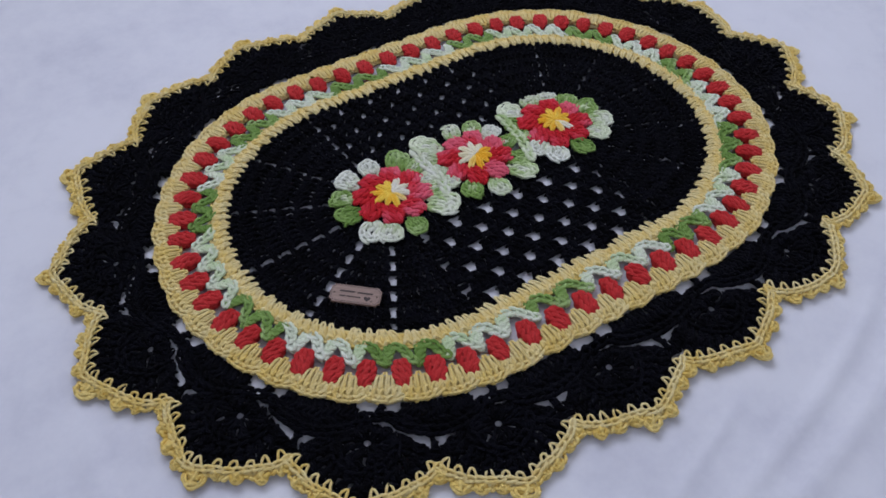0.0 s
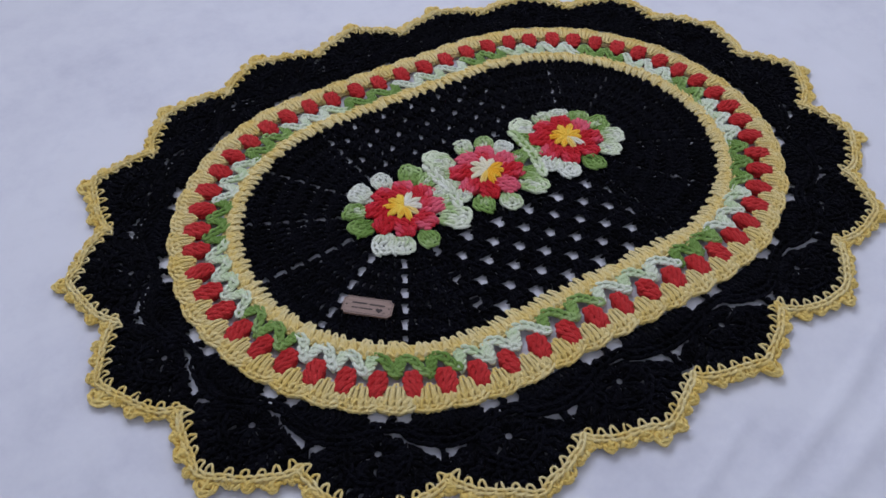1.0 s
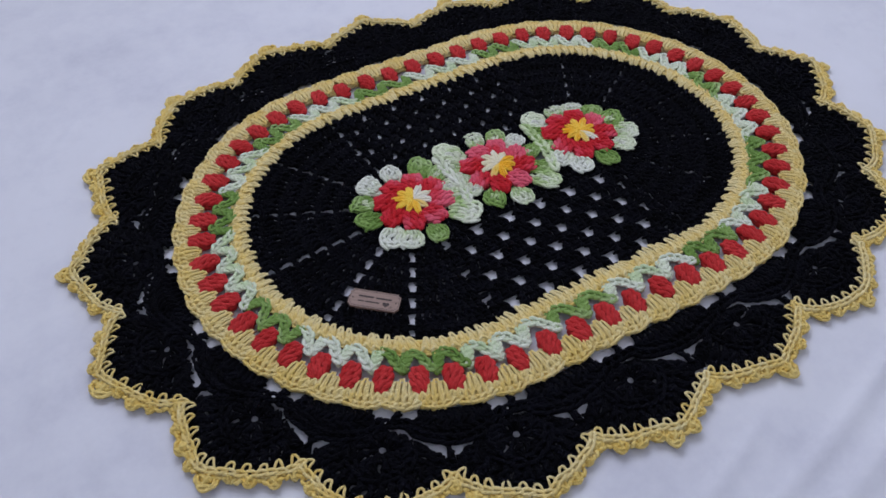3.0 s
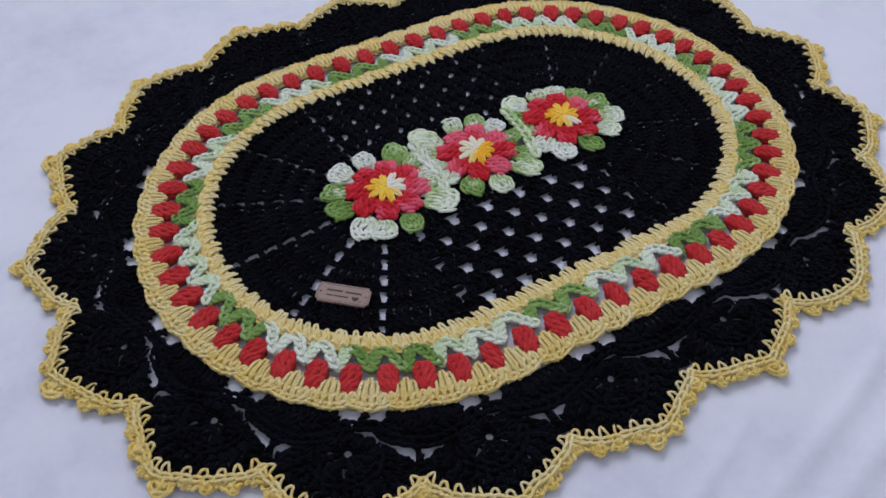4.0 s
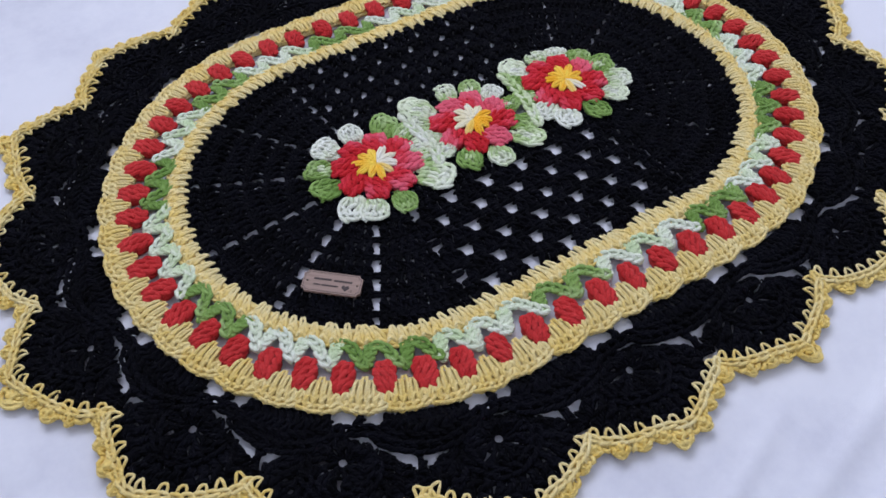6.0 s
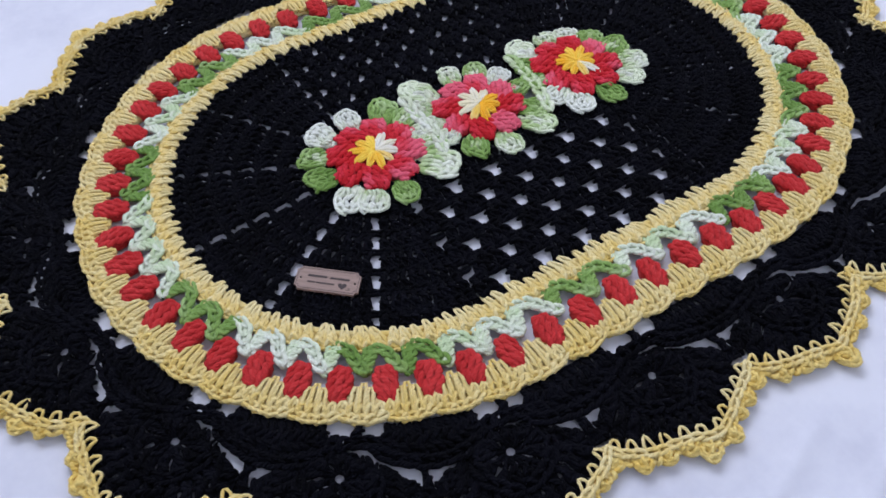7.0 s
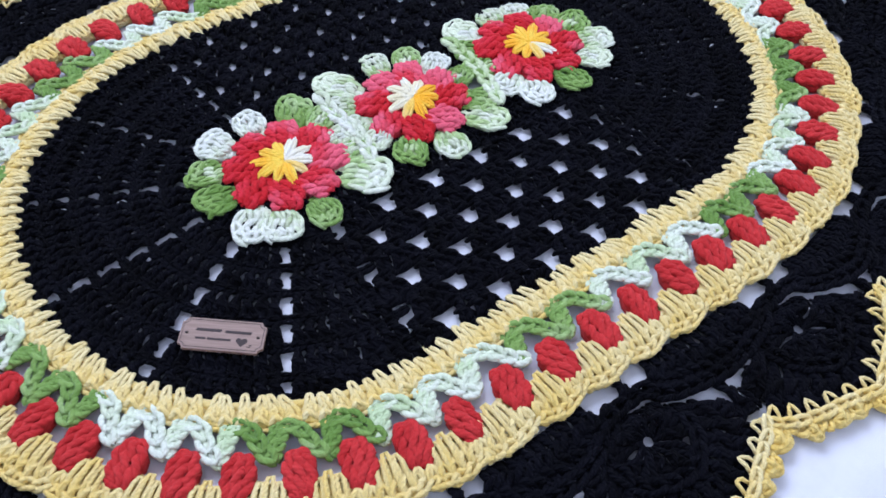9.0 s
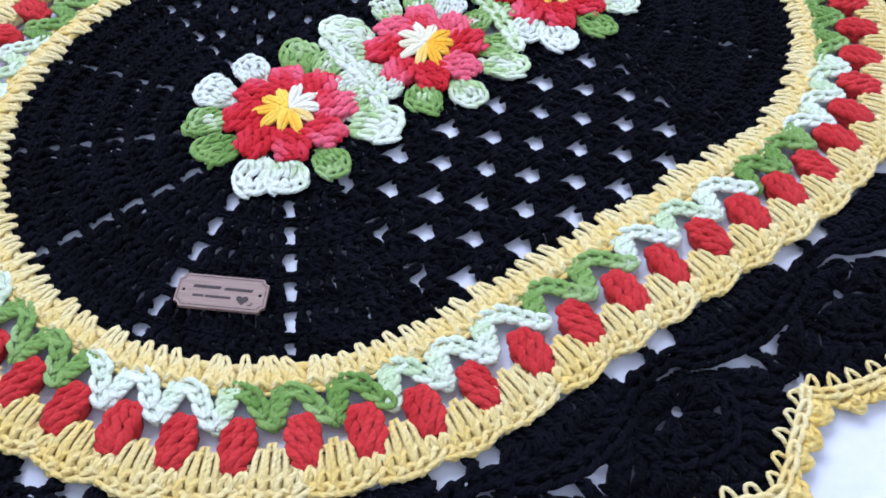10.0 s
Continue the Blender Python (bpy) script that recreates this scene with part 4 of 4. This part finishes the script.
def flower(cx, cy, petal_turn, star, leaves, label):
    y = Yarn()
    n = len(star)
    for j, colour in enumerate(star):
        t = radians(petal_turn + 22.5 + 360 * j / n)
        e2 = np.array([math.cos(t), math.sin(t)])
        fr = Frame((0, 0), (-e2[1], e2[0]), e2)
        h = 0.0255 + jit(0.005)
        for f in (-1, 0, 1):
            end = h * (1.0 - 0.10 * abs(f) + jit(0.06))
            y.add(spline(fr([(f * 0.0008, 0.001, 0.0122), (f * 0.0026, h * 0.4, 0.0140 - 0.0008 * abs(f) + jit(0.0006)), (f * 0.0024 + jit(0.0008), h * 0.76, 0.0128 - 0.0006 * abs(f)), (f * 0.0008, end, 0.0104)]), 7), np.array([0.8, 1, 1.05, 1.0, 0.95, 0.85, 0.6]) * 0.00175, STARS[colour])
    # foundation disc of stitches under the petals
    for rr in (0.008, 0.014, 0.020, 0.026, 0.031):
        q = np.linspace(0, 2 * np.pi, 29)
        y.add(np.stack([rr * np.cos(q), rr * np.sin(q), 0 * q + 0.0052], -1), 0.0034, 3)
    ob = rug_part("flower", y.build("flower", [M_ORANGE, M_AMBER, M_CREAM, M_PETAL], 6), label=label)
    ob.matrix_local = pose(cx, cy, 0.0012) @ Matrix.Diagonal((1, 1, 0.85, 1))
    for j in range(8):
        t = petal_turn + 45 * j + jit(3)
        p = rug_part("petal", petal_meshes[j % 4], ob)
        p.matrix_local = pose(0.0155 * math.cos(radians(t)), 0.0155 * math.sin(radians(t)), 0.001 * (j % 2), 0, 0, t - 90) @ Matrix.Diagonal((1.0 + jit(0.06), 1.0 + jit(0.05), 1, 1))
    for ang, r, kind, size in leaves:
        t = radians(ang)
        p = rug_part("leaf", leaf_meshes[kind][int(rng.integers(3))], ob, {"white": "whitish green puffed leaf", "mint": "pale mint puffed leaf", "half": "green and mint puffed leaf", "green": "green puffed leaf"}[kind])
        p.matrix_local = pose((r - 0.0190) * math.cos(t), (r - 0.0190) * math.sin(t), 0.0, 0, 0, ang - 90 + jit(9)) @ Matrix.Diagonal((0.90 * size * (1 + jit(0.10)), 1.18 * size * (1 + jit(0.10)), 1, 1))
    return ob


flower(-0.1155, 0.0035, 21, "cooooooacc", [
    (93, 0.056, "white", 0.95), (124, 0.060, "white", 1.0), (152, 0.058, "half", 1.0), (184, 0.058, "green", 0.95), (217, 0.060, "white", 1.0), (239, 0.060, "white", 1.0),
    (271, 0.058, "green", 0.95), (316, 0.057, "white", 1.25), (340, 0.056, "mint", 0.9), (2, 0.054, "mint", 0.9), (28, 0.056, "mint", 0.9), (53, 0.058, "green", 1.15)],
    "crocheted red flower with an orange and cream star and mint leaves")
flower(0.0035, 0.0070, 18, "cccccaoooo", [
    (92, 0.054, "white", 0.95), (127, 0.062, "mint", 1.1), (152, 0.060, "white", 0.9), (180, 0.056, "white", 0.9), (205, 0.056, "mint", 0.85), (231, 0.056, "half", 1.05), (269, 0.058, "white", 0.95),
    (305, 0.060, "mint", 1.1), (330, 0.054, "green", 1.0), (2, 0.052, "half", 0.9), (33, 0.053, "white", 0.95), (60, 0.054, "half", 1.0)],
    "crocheted red flower with a cream and orange star and mint leaves")
flower(0.1250, 0.0080, 20, "ooooooacoo", [
    (95, 0.053, "white", 0.95), (64, 0.051, "white", 0.95), (33, 0.051, "green", 0.95), (3, 0.054, "half", 1.0), (333, 0.056, "white", 1.1), (308, 0.058, "mint", 1.0), (272, 0.054, "green", 0.95),
    (238, 0.058, "white", 1.05), (214, 0.054, "white", 1.0), (180, 0.053, "half", 0.95), (152, 0.055, "green", 0.9), (124, 0.060, "mint", 1.05)],
    "crocheted red flower with an orange star and mint leaves")


# raised chains that join the flowers
def joining_chain(ctrl, mat, label):
    y = Yarn()
    chain(y, spline([(a + jit(0.001), b, 0.0034 + jit(0.001)) for a, b in ctrl], 24), 0.0112, 0.0098, 0.0026, high=0.0030)
    rug_part("joining_chain", y.build("joining_chain", [mat], 6), label=label)


joining_chain([(-0.0570, 0.0560), (-0.0560, 0.0300), (-0.0530, 0.0), (-0.0590, -0.0270)], M_WHITE, "whitish chain that joins two flowers")
joining_chain([(0.0710, 0.0560), (0.0720, 0.0250), (0.0690, -0.0020), (0.0600, -0.0330)], M_MINT, "mint green chain that joins two flowers")


# ---- wooden maker's tag ----
def tag_outline(w, h, notch, n=6):
    pts = []
    for cx, cy, a0 in ((w, h, 270), (-w, h, 360), (-w, -h, 90), (w, -h, 180)):
        for k in range(n + 1):
            a = radians(a0 - 90 * k / n)
            pts.append((cx + notch * math.cos(a), cy + notch * math.sin(a)))
    return pts


def wooden_tag():
    w, h, th = 0.0268, 0.0110, 0.003
    out = tag_outline(w, h, 0.0032)
    bm = bmesh.new()
    ring = [bm.verts.new((x, y, 0)) for x, y in out]
    holes = []
    for hx in (-w + 0.0042, w - 0.0042):
        holes.append([bm.verts.new((hx + 0.0010 * math.cos(2 * math.pi * k / 12), 0.0010 * math.sin(2 * math.pi * k / 12), 0)) for k in range(12)])
    edges = []
    for loop_ in (ring, *holes):
        edges += [bm.edges.new((a, b)) for a, b in zip(loop_, loop_[1:] + loop_[:1])]
    bmesh.ops.triangle_fill(bm, use_beauty=True, use_dissolve=False, edges=edges)
    ext = bmesh.ops.extrude_face_region(bm, geom=bm.faces[:])
    bmesh.ops.translate(bm, verts=[v for v in ext["geom"] if isinstance(v, bmesh.types.BMVert)], vec=(0, 0, th))
    bmesh.ops.recalc_face_normals(bm, faces=bm.faces[:])
    tag = mesh_object("wooden_tag", bm, M_WOOD, rug, "small pale wooden tag with burnt lettering sewn to the rug")
    tag.matrix_local = pose(*TAG_PLACE)

    def flat(name, polys, z=th + 0.0001, dz=0.00012, label=""):
        b = bmesh.new()
        for poly in polys:
            f = b.faces.new([b.verts.new((x, y, z)) for x, y in poly])
            e = bmesh.ops.extrude_face_region(b, geom=[f])
            bmesh.ops.translate(b, verts=[v for v in e["geom"] if isinstance(v, bmesh.types.BMVert)], vec=(0, 0, dz))
        bmesh.ops.recalc_face_normals(b, faces=b.faces[:])
        return mesh_object(name, b, M_BURN, tag, label)

    # burnt line along the rim
    a, b_ = tag_outline(w - 0.0012, h - 0.0012, 0.0030), tag_outline(w - 0.00155, h - 0.00155, 0.0029)
    flat("border_line", [(a[k], a[(k + 1) % len(a)], b_[(k + 1) % len(a)], b_[k]) for k in range(len(a))])

    def bar(x0, x1, y0, y1, slant=0.0):
        return [(x0, y0), (x1, y0), (x1 + slant, y1), (x0 + slant, y1)]

    # two words and a line of small print, as bars
    flat("lettering", [bar(-0.0175, -0.0015, 0.0018, 0.0038, 0.0008)], label="dark burnt word")
    flat("lettering", [bar(0.0010, 0.0175, 0.0015, 0.0034, 0.0008)], label="dark burnt word")
    flat("small_print", [bar(-0.0165, -0.0100, -0.0040, -0.0026), bar(-0.0090, 0.0060, -0.0041, -0.0026)], label="line of small burnt print")
    # heart-shaped ball of yarn
    heart = []
    for k in range(28):
        t = 2 * math.pi * k / 28
        heart.append((0.0128 + 0.00024 * 16 * math.sin(t) ** 3 * 0.95, -0.0040 + 0.00022 * (13 * math.cos(t) - 5 * math.cos(2 * t) - 2 * math.cos(3 * t) - math.cos(4 * t))))
    flat("heart", [heart], label="dark burnt heart")
    flat("curl", [bar(0.0165, 0.0190, -0.0074, -0.0068), bar(0.0178, 0.0195, -0.0062, -0.0056)])
    # thread through the two holes
    for hx in (-w + 0.0042, w - 0.0042):
        y = Yarn()
        y.add(spline([(hx, 0, th - 0.0006), (hx + math.copysign(0.0004, hx), 0.0, th + 0.0002), (hx, 0, th - 0.0012)], 5), 0.0006, 0)
        rug_part("thread", y.build("thread", [M_THREAD], 6), tag)


TAG_PLACE = (-0.2212, -0.1086, 0.0085, 3, 2, -39.5)
wooden_tag()
